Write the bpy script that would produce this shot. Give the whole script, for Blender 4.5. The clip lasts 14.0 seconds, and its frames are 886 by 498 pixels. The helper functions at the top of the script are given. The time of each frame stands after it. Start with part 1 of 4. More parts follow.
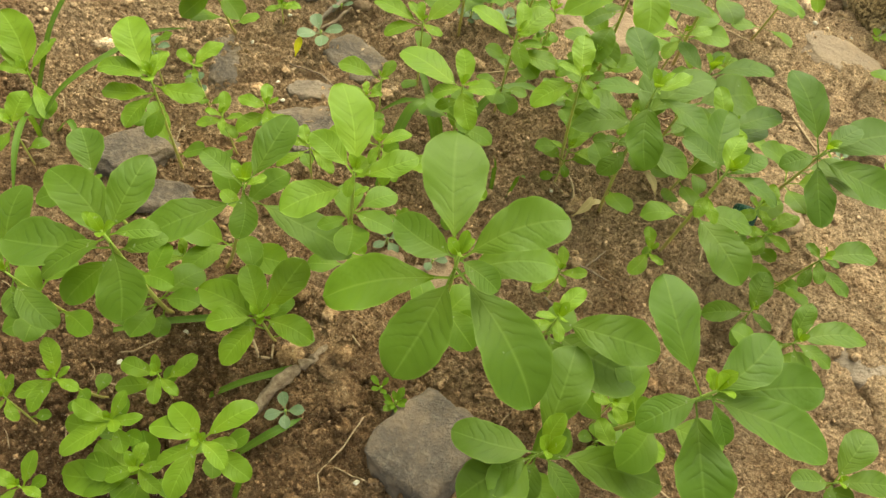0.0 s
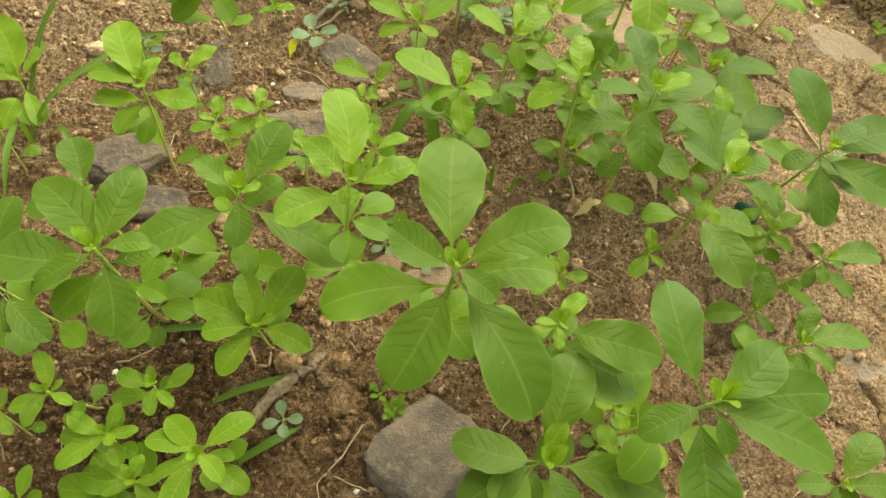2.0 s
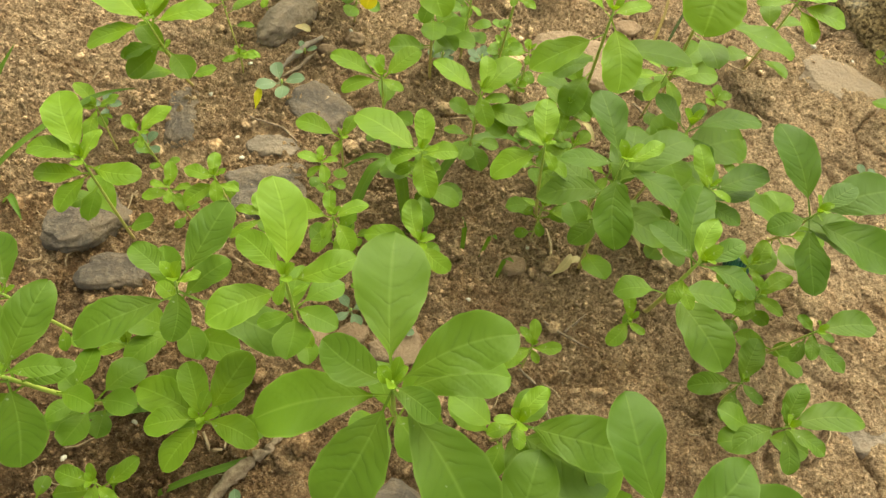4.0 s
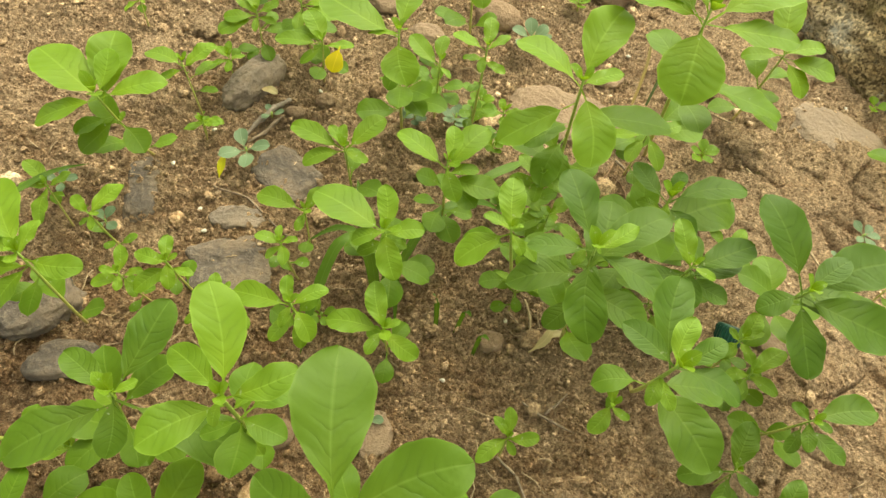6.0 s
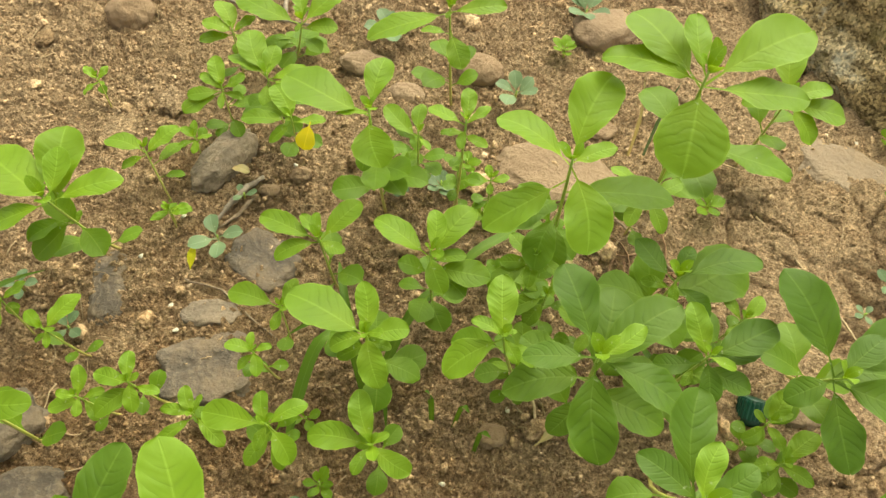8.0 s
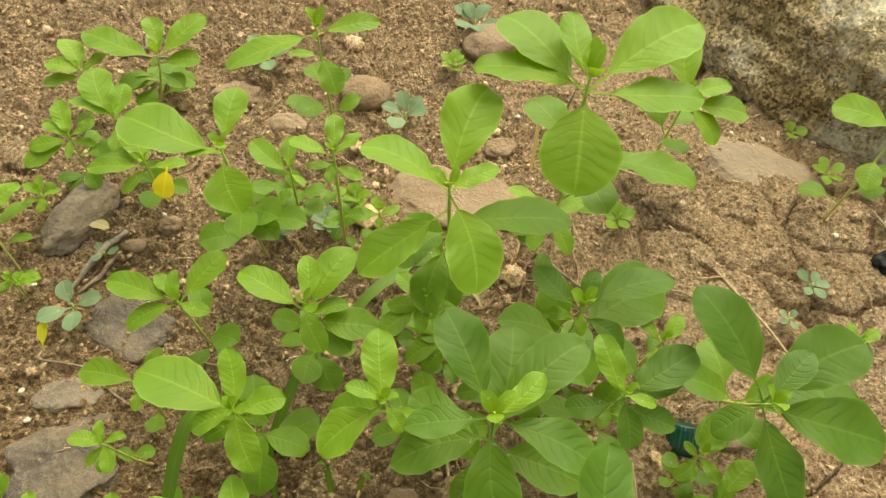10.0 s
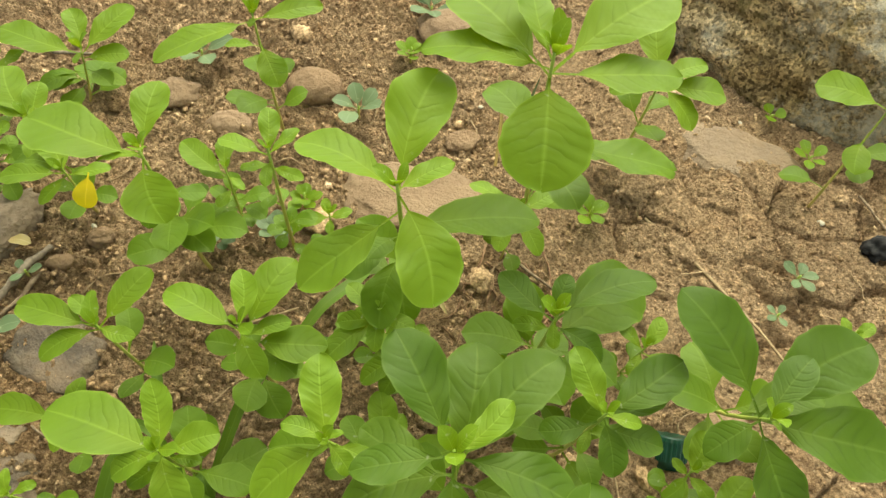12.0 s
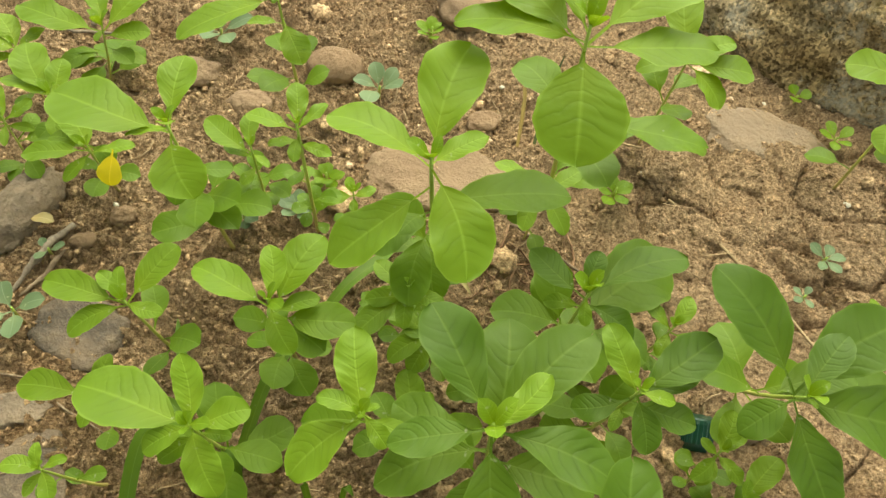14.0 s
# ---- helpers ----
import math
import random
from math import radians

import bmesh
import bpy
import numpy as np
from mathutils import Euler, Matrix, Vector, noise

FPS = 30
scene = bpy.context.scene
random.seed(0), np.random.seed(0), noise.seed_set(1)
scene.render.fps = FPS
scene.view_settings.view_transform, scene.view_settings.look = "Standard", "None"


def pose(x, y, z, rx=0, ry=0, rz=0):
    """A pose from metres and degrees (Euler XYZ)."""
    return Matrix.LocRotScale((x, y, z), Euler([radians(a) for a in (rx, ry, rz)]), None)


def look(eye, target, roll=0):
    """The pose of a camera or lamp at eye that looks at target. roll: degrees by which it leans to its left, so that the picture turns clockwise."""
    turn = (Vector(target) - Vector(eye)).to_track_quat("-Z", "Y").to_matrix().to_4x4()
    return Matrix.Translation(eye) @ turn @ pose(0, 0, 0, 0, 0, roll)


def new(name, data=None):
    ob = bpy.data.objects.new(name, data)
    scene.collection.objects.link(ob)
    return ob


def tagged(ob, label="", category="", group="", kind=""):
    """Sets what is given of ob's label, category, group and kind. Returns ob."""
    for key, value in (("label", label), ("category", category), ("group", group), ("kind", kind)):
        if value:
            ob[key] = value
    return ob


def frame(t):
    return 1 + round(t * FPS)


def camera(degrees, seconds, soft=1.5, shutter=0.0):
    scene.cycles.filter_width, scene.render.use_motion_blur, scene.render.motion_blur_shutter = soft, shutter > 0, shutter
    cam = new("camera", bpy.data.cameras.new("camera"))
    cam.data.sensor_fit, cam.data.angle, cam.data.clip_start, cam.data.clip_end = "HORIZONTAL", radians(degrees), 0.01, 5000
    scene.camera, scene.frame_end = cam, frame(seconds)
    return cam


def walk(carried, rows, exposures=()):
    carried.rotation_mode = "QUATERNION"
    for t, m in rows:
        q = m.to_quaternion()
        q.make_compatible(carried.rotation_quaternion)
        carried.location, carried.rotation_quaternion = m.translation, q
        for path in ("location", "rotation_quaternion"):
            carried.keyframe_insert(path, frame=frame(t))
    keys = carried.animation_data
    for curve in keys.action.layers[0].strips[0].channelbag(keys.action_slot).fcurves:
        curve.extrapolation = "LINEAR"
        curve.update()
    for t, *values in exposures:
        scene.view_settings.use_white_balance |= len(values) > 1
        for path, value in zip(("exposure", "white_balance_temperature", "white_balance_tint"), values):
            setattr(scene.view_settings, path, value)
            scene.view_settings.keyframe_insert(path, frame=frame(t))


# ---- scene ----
cam = camera(62.1, 14.0, soft=1.4)
PATH = [
    (0, (0.075, 0.071, 0.419), (0.083, 1.091, -1.301), 13.7),
    (0.5, (0.076, 0.074, 0.416), (0.093, 1.086, -1.309), 14.0),
    (1, (0.077, 0.074, 0.413), (0.09, 1.085, -1.312), 13.2),
    (1.5, (0.076, 0.079, 0.418), (0.099, 1.094, -1.305), 13.6),
    (2, (0.075, 0.079, 0.417), (0.085, 1.086, -1.31), 13.1),
    (2.5, (0.076, 0.086, 0.416), (0.071, 1.081, -1.319), 12.4),
    (3, (0.083, 0.095, 0.416), (0.074, 1.099, -1.314), 12.1),
    (3.2, (0.087, 0.104, 0.417), (0.075, 1.094, -1.321), 11.8),
    (5.3, (0.103, 0.161, 0.421), (0.051, 1.154, -1.314), 8.4),
    (5.5, (0.106, 0.165, 0.417), (0.05, 1.183, -1.304), 8.2),
    (6, (0.109, 0.178, 0.415), (0.05, 1.216, -1.294), 7.7),
    (6.5, (0.11, 0.19, 0.409), (0.063, 1.228, -1.3), 7.4),
    (7, (0.112, 0.201, 0.406), (0.046, 1.26, -1.29), 5.7),
    (7.5, (0.114, 0.21, 0.403), (0.025, 1.28, -1.284), 3.5),
    (8, (0.112, 0.23, 0.404), (0.03, 1.313, -1.274), 3.0),
    (8.5, (0.121, 0.241, 0.396), (0.061, 1.334, -1.278), 3.7),
    (9, (0.129, 0.251, 0.388), (0.124, 1.354, -1.28), 5.1),
    (9.2, (0.131, 0.254, 0.385), (0.161, 1.376, -1.271), 5.7),
    (11.3, (0.148, 0.281, 0.352), (0.257, 1.429, -1.282), 3.5),
    (11.5, (0.149, 0.284, 0.349), (0.264, 1.43, -1.286), 3.7),
    (12, (0.148, 0.288, 0.345), (0.294, 1.421, -1.296), 5.1),
    (12.5, (0.144, 0.288, 0.343), (0.293, 1.426, -1.295), 5.1),
    (13, (0.144, 0.29, 0.338), (0.284, 1.408, -1.314), 4.9),
    (13.5, (0.142, 0.289, 0.341), (0.278, 1.405, -1.313), 4.8),
    (14, (0.139, 0.286, 0.34), (0.267, 1.394, -1.32), 4.7),
]
SUN_TURN = 20.0
SUN_RISE = 54.0
EXPOSURES = [(0.0, 1.08, 7900, -8.0), (6.0, 1.06, 7900, -8.0), (9.0, 1.03, 7900, -8.0), (11.5, 0.94, 7900, -8.0), (14.0, 0.94, 7900, -8.0)]
walk(cam, [(t, look(eye, target, roll)) for t, eye, target, roll in PATH], EXPOSURES)

# ---- light: bright overcast sky, a broad soft sun ----
world = bpy.data.worlds.new("overcast_sky")
scene.world = world
world.use_nodes = True
wt = world.node_tree
sky = wt.nodes.new("ShaderNodeTexSky")
sky.sky_type = "NISHITA"
sky.sun_disc = False
sky.sun_elevation = radians(SUN_RISE)
sky.sun_rotation = radians(SUN_TURN)
sky.dust_density = 4.0
sky.air_density = 0.6
# cloud takes most of the blue out of the sky
cloud = wt.nodes.new("ShaderNodeHueSaturation")
cloud.inputs["Saturation"].default_value = 0.3
wt.links.new(sky.outputs[0], cloud.inputs["Color"])
wt.links.new(cloud.outputs[0], wt.nodes["Background"].inputs[0])
wt.nodes["Background"].inputs[1].default_value = 0.2
sun = new("sun", bpy.data.lights.new("sun", "SUN"))
sun.data.energy = 1.3
sun.data.angle = radians(70)
sun.data.color = (1.0, 0.95, 0.86)
sd = Vector((math.sin(radians(SUN_TURN)) * math.cos(radians(SUN_RISE)), math.cos(radians(SUN_TURN)) * math.cos(radians(SUN_RISE)), math.sin(radians(SUN_RISE))))
sun.matrix_world = Matrix.Translation(sd * 5) @ sd.to_track_quat("Z", "Y").to_matrix().to_4x4()


# ---- materials ----
class Nodes:
    """Short hand for building a node material."""

    def __init__(self, name, rough=0.6, spec=0.3):
        self.mat = bpy.data.materials.new(name)
        self.mat.use_nodes = True
        self.t = self.mat.node_tree
        self.bsdf = self.t.nodes["Principled BSDF"]
        self.bsdf.inputs["Roughness"].default_value = rough
        self.bsdf.inputs["Specular IOR Level"].default_value = spec

    def add(self, kind, **values):
        n = self.t.nodes.new(kind)
        for k, v in values.items():
            n.inputs[k].default_value = v
        return n

    def link(self, a, b):
        self.t.links.new(a, b)

    def math(self, op, a, b=None, c=None, clamp=False):
        n = self.t.nodes.new("ShaderNodeMath")
        n.operation = op
        n.use_clamp = clamp
        for i, v in enumerate((a, b, c)):
            if v is None:
                continue
            if isinstance(v, (int, float)):
                n.inputs[i].default_value = v
            else:
                self.link(v, n.inputs[i])
        return n.outputs[0]

    def mix(self, f, a, b, mode="MIX"):
        n = self.t.nodes.new("ShaderNodeMix")
        n.data_type = "RGBA"
        n.blend_type = mode
        for s, v in ((n.inputs[0], f), (n.inputs[6], a), (n.inputs[7], b)):
            if isinstance(v, (int, float)):
                s.default_value = v
            elif isinstance(v, tuple):
                s.default_value = (*v, 1)
            else:
                self.link(v, s)
        return n.outputs[2]

    def noise(self, scale, detail=4.0, vec=None, rough=0.55):
        n = self.add("ShaderNodeTexNoise", Scale=scale, Detail=detail, Roughness=rough)
        if vec is not None:
            self.link(vec, n.inputs["Vector"])
        return n.outputs[0]

    def ramp(self, f, *stops):
        n = self.t.nodes.new("ShaderNodeValToRGB")
        e = n.color_ramp.elements
        while len(e) < len(stops):
            e.new(0.5)
        for el, (p, c) in zip(e, stops):
            el.position, el.color = p, (*c, 1) if isinstance(c, tuple) else (c, c, c, 1)
        self.link(f, n.inputs[0])
        return n.outputs[0]

    def bump(self, h, strength=0.5, dist=0.001):
        n = self.add("ShaderNodeBump", Strength=strength, Distance=dist)
        self.link(h, n.inputs["Height"])
        self.link(n.outputs[0], self.bsdf.inputs["Normal"])
        return n.outputs[0]

    def colour(self, c):
        if isinstance(c, tuple):
            self.bsdf.inputs["Base Color"].default_value = (*c, 1)
        else:
            self.link(c, self.bsdf.inputs["Base Color"])
        return self

    def where(self):
        return self.t.nodes.new("ShaderNodeNewGeometry").outputs["Position"]

    def chance(self):
        return self.t.nodes.new("ShaderNodeObjectInfo").outputs["Random"]

    def island(self):
        return self.t.nodes.new("ShaderNodeNewGeometry").outputs["Random Per Island"]


def leaf_material(name, dark, light, veins=0.4, thin=0.36, rough=0.46):
    """A soft, faintly quilted leaf: sunken side veins, paler midrib and margin, yellower towards its foot."""
    n = Nodes(name, rough, 0.24)
    uv = n.add("ShaderNodeUVMap")
    sep = n.add("ShaderNodeSeparateXYZ")
    n.link(uv.outputs[0], sep.inputs[0])
    u, v = sep.outputs[0], sep.outputs[1]
    side = n.math("ABSOLUTE", n.math("MULTIPLY_ADD", v, 2.0, -1.0))
    tex = n.t.nodes.new("ShaderNodeTexCoord").outputs["Object"]
    # side veins leave the midrib and bow forward, unevenly spaced
    drift = n.math("MULTIPLY_ADD", n.noise(75.0, 2.0, tex), 0.16, -0.08)
    sweep = n.math("MULTIPLY", n.math("POWER", side, 1.35), 0.2)
    along = n.math("ADD", n.math("SUBTRACT", u, sweep), drift)
    ph = n.math("FRACT", n.math("MULTIPLY_ADD", along, 8.5, 0.25))
    dist = n.math("ABSOLUTE", n.math("SUBTRACT", ph, 0.5))
    fade = n.math("SUBTRACT", 1.0, n.math("MULTIPLY", n.math("POWER", side, 2.0), 0.9), clamp=True)
    crease = n.math("SUBTRACT", 1.0, n.math("MULTIPLY", dist, 2.7), clamp=True)
    crease = n.math("MULTIPLY", n.math("MULTIPLY", crease, crease), fade)
    crease = n.math("MULTIPLY", crease, n.math("MULTIPLY", n.math("SUBTRACT", 0.97, u, clamp=True), 4.0, clamp=True))
    crease = n.math("MULTIPLY", crease, n.math("MULTIPLY", n.math("SUBTRACT", n.noise(55.0, 2.0, tex), 0.3), 2.6, clamp=True))
    mid = n.math("SUBTRACT", 1.0, n.math("MULTIPLY", side, 13.0), clamp=True)
    edge = n.math("MULTIPLY", n.math("SUBTRACT", side, 0.91), 11.0, clamp=True)
    mott = n.noise(95.0, 4.0, tex, 0.6)
    blotch = n.noise(38.0, 2.0, tex)
    tone = n.math("ADD", n.math("MULTIPLY_ADD", n.chance(), 0.6, -0.18), n.math("MULTIPLY", n.math("ADD", mott, blotch), 0.38), clamp=True)
    col = n.mix(tone, dark, light)
    # shade in the sunken veins is put into the colour as well
    col = n.mix(n.math("MULTIPLY", crease, 0.36 * veins), col, tuple(0.6 * a for a in dark))
    lighter = (light[0] * 1.42, light[1] * 1.16, light[2])
    foot = n.math("MULTIPLY", n.math("MULTIPLY", n.math("SUBTRACT", 0.62, u, clamp=True), 1.5), n.math("SUBTRACT", 1.0, n.math("MULTIPLY", side, 0.7)), clamp=True)
    col = n.mix(n.math("MULTIPLY", foot, 0.6), col, lighter)
    pale = (min(1.0, light[0] * 1.5 + 0.02), min(1.0, light[1] * 1.38 + 0.02), min(1.0, light[2] * 1.7 + 0.02))
    col = n.mix(n.math("MAXIMUM", n.math("MULTIPLY", mid, 0.5), n.math("MULTIPLY", edge, 0.55)), col, pale)
    # a few scars and dust specks
    scar = n.math("MULTIPLY", n.math("SUBTRACT", n.noise(210.0, 2.0, tex), 0.735), 16.0, clamp=True)
    col = n.mix(n.math("MULTIPLY", scar, 0.55), col, (0.42, 0.44, 0.28))
    n.colour(col)
    quilt = n.math("MULTIPLY", n.math("SUBTRACT", 0.5, crease), 1.1 * veins + 0.05)
    h = n.math("ADD", quilt, n.math("MULTIPLY", mid, -0.35))
    h = n.math("ADD", h, n.math("MULTIPLY", mott, 0.45))
    normal = n.bump(h, 0.5, 0.0003)
    n.link(n.math("MULTIPLY_ADD", mott, 0.22, rough - 0.1), n.bsdf.inputs["Roughness"])
    tr = n.add("ShaderNodeBsdfTranslucent")
    n.link(n.mix(0.6, col, (min(1, light[0] * 1.9), min(1, light[1] * 1.65), light[2] * 0.8)), tr.inputs[0])
    n.link(normal, tr.inputs["Normal"])
    mx = n.add("ShaderNodeMixShader")
    mx.inputs[0].default_value = thin
    n.link(n.bsdf.outputs[0], mx.inputs[1])
    n.link(tr.outputs[0], mx.inputs[2])
    n.link(mx.outputs[0], n.t.nodes["Material Output"].inputs[0])
    return n.mat


M_LEAF = leaf_material("pigweed_leaf_green", (0.062, 0.122, 0.009), (0.102, 0.180, 0.013), veins=1.2)
# darker copy of the leaf green: shade on right-hand plants put into the colour
M_SHADED = leaf_material("shaded_leaf_green", (0.050, 0.106, 0.0068), (0.084, 0.160, 0.0098), veins=1.2)
M_YOUNG = leaf_material("young_leaf_yellow_green", (0.122, 0.220, 0.015), (0.190, 0.312, 0.025), veins=0.95)
# for half-grown plants; on far large ones its lighter green stands in for sheen
M_MID = leaf_material("half_grown_and_far_lit_leaf", (0.108, 0.196, 0.012), (0.172, 0.288, 0.019), veins=0.85)
# lower leaves: some of the shade beneath the crown is put into this green
M_LOW = leaf_material("shaded_old_leaf", (0.082, 0.158, 0.010), (0.130, 0.230, 0.015), veins=0.5)
M_GREY = leaf_material("grey_green_small_leaf", (0.085, 0.13, 0.062), (0.14, 0.20, 0.10), veins=0.1, thin=0.12)
M_YELLOW = leaf_material("yellowed_leaf", (0.50, 0.41, 0.02), (0.62, 0.53, 0.035), veins=0.15)
M_PETAL = leaf_material("fresh_yellow_petal", (0.66, 0.62, 0.03), (0.78, 0.75, 0.06), veins=0.05)
M_DRY = leaf_material("dry_straw_leaf", (0.36, 0.29, 0.13), (0.48, 0.40, 0.21), veins=0.3, thin=0.2)
M_GRASS = leaf_material("grass_blade_green", (0.062, 0.13, 0.014), (0.105, 0.19, 0.02), veins=0.0)


def stem_material():
    n = Nodes("pigweed_stem", 0.45, 0.4)
    uv = n.add("ShaderNodeUVMap")
    sep = n.add("ShaderNodeSeparateXYZ")
    n.link(uv.outputs[0], sep.inputs[0])
    c = n.ramp(sep.outputs[0], (0.0, (0.44, 0.21, 0.12)), (0.22, (0.50, 0.42, 0.12)), (0.7, (0.44, 0.54, 0.10)), (1.0, (0.28, 0.46, 0.06)))
    c = n.mix(n.math("MULTIPLY", n.noise(300.0), 0.4), c, (0.34, 0.30, 0.12))
    n.colour(c)
    n.bump(n.noise(700.0), 0.4, 0.0005)
    n.bsdf.inputs["Subsurface Weight"].default_value = 0.0
    return n.mat


M_STEM = stem_material()


def soil_material(name, loose=False):
    """Loamy soil, darker at the near end from damp and from shade put into the colour, drier and paler beyond; loose
    grains differ one by one.
    """
    n = Nodes(name, 0.95, 0.1)
    p = n.where()
    sep = n.add("ShaderNodeSeparateXYZ")
    n.link(p, sep.inputs[0])
    wet = n.math("ADD", n.math("MULTIPLY_ADD", n.noise(6.0, 5.0, p), 0.6, 0.22), n.math("MULTIPLY_ADD", n.noise(34.0, 6.0, p, 0.7), 1.3, -0.34))
    # near end darkened beyond its damp: shade there is put into the colour
    dry = n.math("ADD", n.math("MULTIPLY_ADD", sep.outputs[1], 1.5, -0.27), n.math("MULTIPLY", n.math("MINIMUM", n.math("MAXIMUM", sep.outputs[0], 0.0), 0.17), 1.25))
    dry = n.math("MINIMUM", n.math("MAXIMUM", dry, -0.22), 0.66)
    # away from the bed the soil is evenly half dry
    off = n.t.nodes.new("ShaderNodeVectorMath")
    off.operation = "DISTANCE"
    n.link(p, off.inputs[0])
    off.inputs[1].default_value = (0.1, 0.42, 0.0)
    away = n.math("MULTIPLY", n.math("SUBTRACT", off.outputs["Value"], 0.65), 1.6, clamp=True)
    dry = n.math("ADD", dry, n.math("MULTIPLY", away, n.math("SUBTRACT", 0.3, dry)))
    f = n.math("ADD", wet, n.math("MULTIPLY_ADD", dry, 0.85, -0.30))
    base = n.ramp(f, (0.36, (0.125, 0.074, 0.041)), (0.64, (0.395, 0.248, 0.138)), (0.98, (0.68, 0.478, 0.300)))
    # ochre and reddish veins of earth, greyer silt between
    red = n.math("MULTIPLY", n.math("SUBTRACT", n.noise(42.0, 4.0, p), 0.5), 3.2, clamp=True)
    c = n.mix(n.math("MULTIPLY", red, 0.4), base, (0.36, 0.185, 0.085))
    silt = n.math("MULTIPLY", n.math("SUBTRACT", n.noise(13.0, 4.0, p), 0.52), 4.0, clamp=True)
    c = n.mix(n.math("MULTIPLY", silt, 0.3), c, (0.36, 0.285, 0.20))
    # shade in the gaps between grains, put into the colour as dark specks
    grain_gaps = n.noise(420.0, 5.0, p, 0.8)
    c = n.mix(n.math("MULTIPLY", n.math("SUBTRACT", grain_gaps, 0.40), 4.6, clamp=True), n.mix(0.72, c, (0.075, 0.036, 0.016)), c)
    cells = n.add("ShaderNodeTexVoronoi", Scale=520.0)
    n.link(p, cells.inputs["Vector"])
    c = n.mix(0.75, c, n.ramp(cells.outputs["Color"], (0.2, (0.68, 0.65, 0.62)), (0.5, (1.0, 1.0, 1.0)), (0.85, (1.34, 1.32, 1.28))), "MULTIPLY")
    pale = n.math("MULTIPLY", n.math("SUBTRACT", n.noise(560.0, 2.0, p, 0.6), 0.62), 12.0, clamp=True)
    c = n.mix(n.math("MULTIPLY", pale, 0.5), c, (0.62, 0.49, 0.33))
    if loose:
        c = n.mix(1.0, c, n.ramp(n.island(), (0.0, (0.48, 0.45, 0.42)), (0.28, (0.78, 0.76, 0.74)), (0.6, (0.98, 0.98, 0.98)), (0.92, (1.16, 1.15, 1.12)), (0.985, (1.4, 1.48, 1.6))), "MULTIPLY")
    n.colour(c)
    h = n.math("ADD", n.math("MULTIPLY", n.noise(210.0, 7.0, p, 0.78), 1.3), n.math("MULTIPLY", n.noise(900.0, 3.0, p), 0.4))
    n.bump(h, 1.0, 0.001 if loose else 0.006)
    return n.mat


M_SOIL = soil_material("dry_loamy_soil")
M_CRUMB = soil_material("soil_crumbs", True)


def stone_material(name, a, b, spots=(0.3, 0.28, 0.25), amount=0.3, scale=1.0, rough=0.8, dusty=0.6):
    n = Nodes(name, rough, 0.25)
    tex = n.t.nodes.new("ShaderNodeTexCoord").outputs["Object"]
    big = n.noise(28.0 * scale, 6.0, tex, 0.65)
    fine = n.noise(260.0 * scale, 5.0, tex, 0.7)
    c = n.mix(n.math("MULTIPLY", n.math("SUBTRACT", big, 0.32), 2.6, clamp=True), a, b)
    c = n.mix(n.math("MULTIPLY", n.math("SUBTRACT", fine, 0.5), 3.0 * amount * 2, clamp=True), c, spots)
    dust = n.math("MULTIPLY", n.math("SUBTRACT", n.noise(48.0 * scale, 6.0, tex, 0.7), 0.42), 3.4, clamp=True)
    c = n.mix(n.math("MULTIPLY", dust, dusty), c, (0.29, 0.198, 0.125))
    n.colour(c)
    n.bump(n.math("ADD", fine, n.math("MULTIPLY", big, 2.0)), 0.9, 0.003)
    return n.mat


M_SLATE = stone_material("dark_slate", (0.078, 0.061, 0.049), (0.165, 0.131, 0.104), (0.24, 0.19, 0.145), 0.7, dusty=0.62)
M_DARK = stone_material("bare_dark_slate", (0.080, 0.064, 0.052), (0.165, 0.132, 0.108), (0.22, 0.178, 0.145), 0.6, dusty=0.6)
M_SAND = stone_material("sandstone_pink", (0.23, 0.150, 0.096), (0.33, 0.228, 0.148), (0.36, 0.26, 0.175))
M_BROWN = stone_material("brown_stone", (0.21, 0.132, 0.078), (0.30, 0.198, 0.122), (0.32, 0.23, 0.155))
M_PALE = stone_material("pale_flat_stone", (0.25, 0.182, 0.128), (0.33, 0.25, 0.18), (0.30, 0.22, 0.155), dusty=0.85)
M_GREYROCK = stone_material("rough_grey_rock", (0.15, 0.112, 0.082), (0.36, 0.285, 0.22), (0.10, 0.076, 0.056), 0.8)


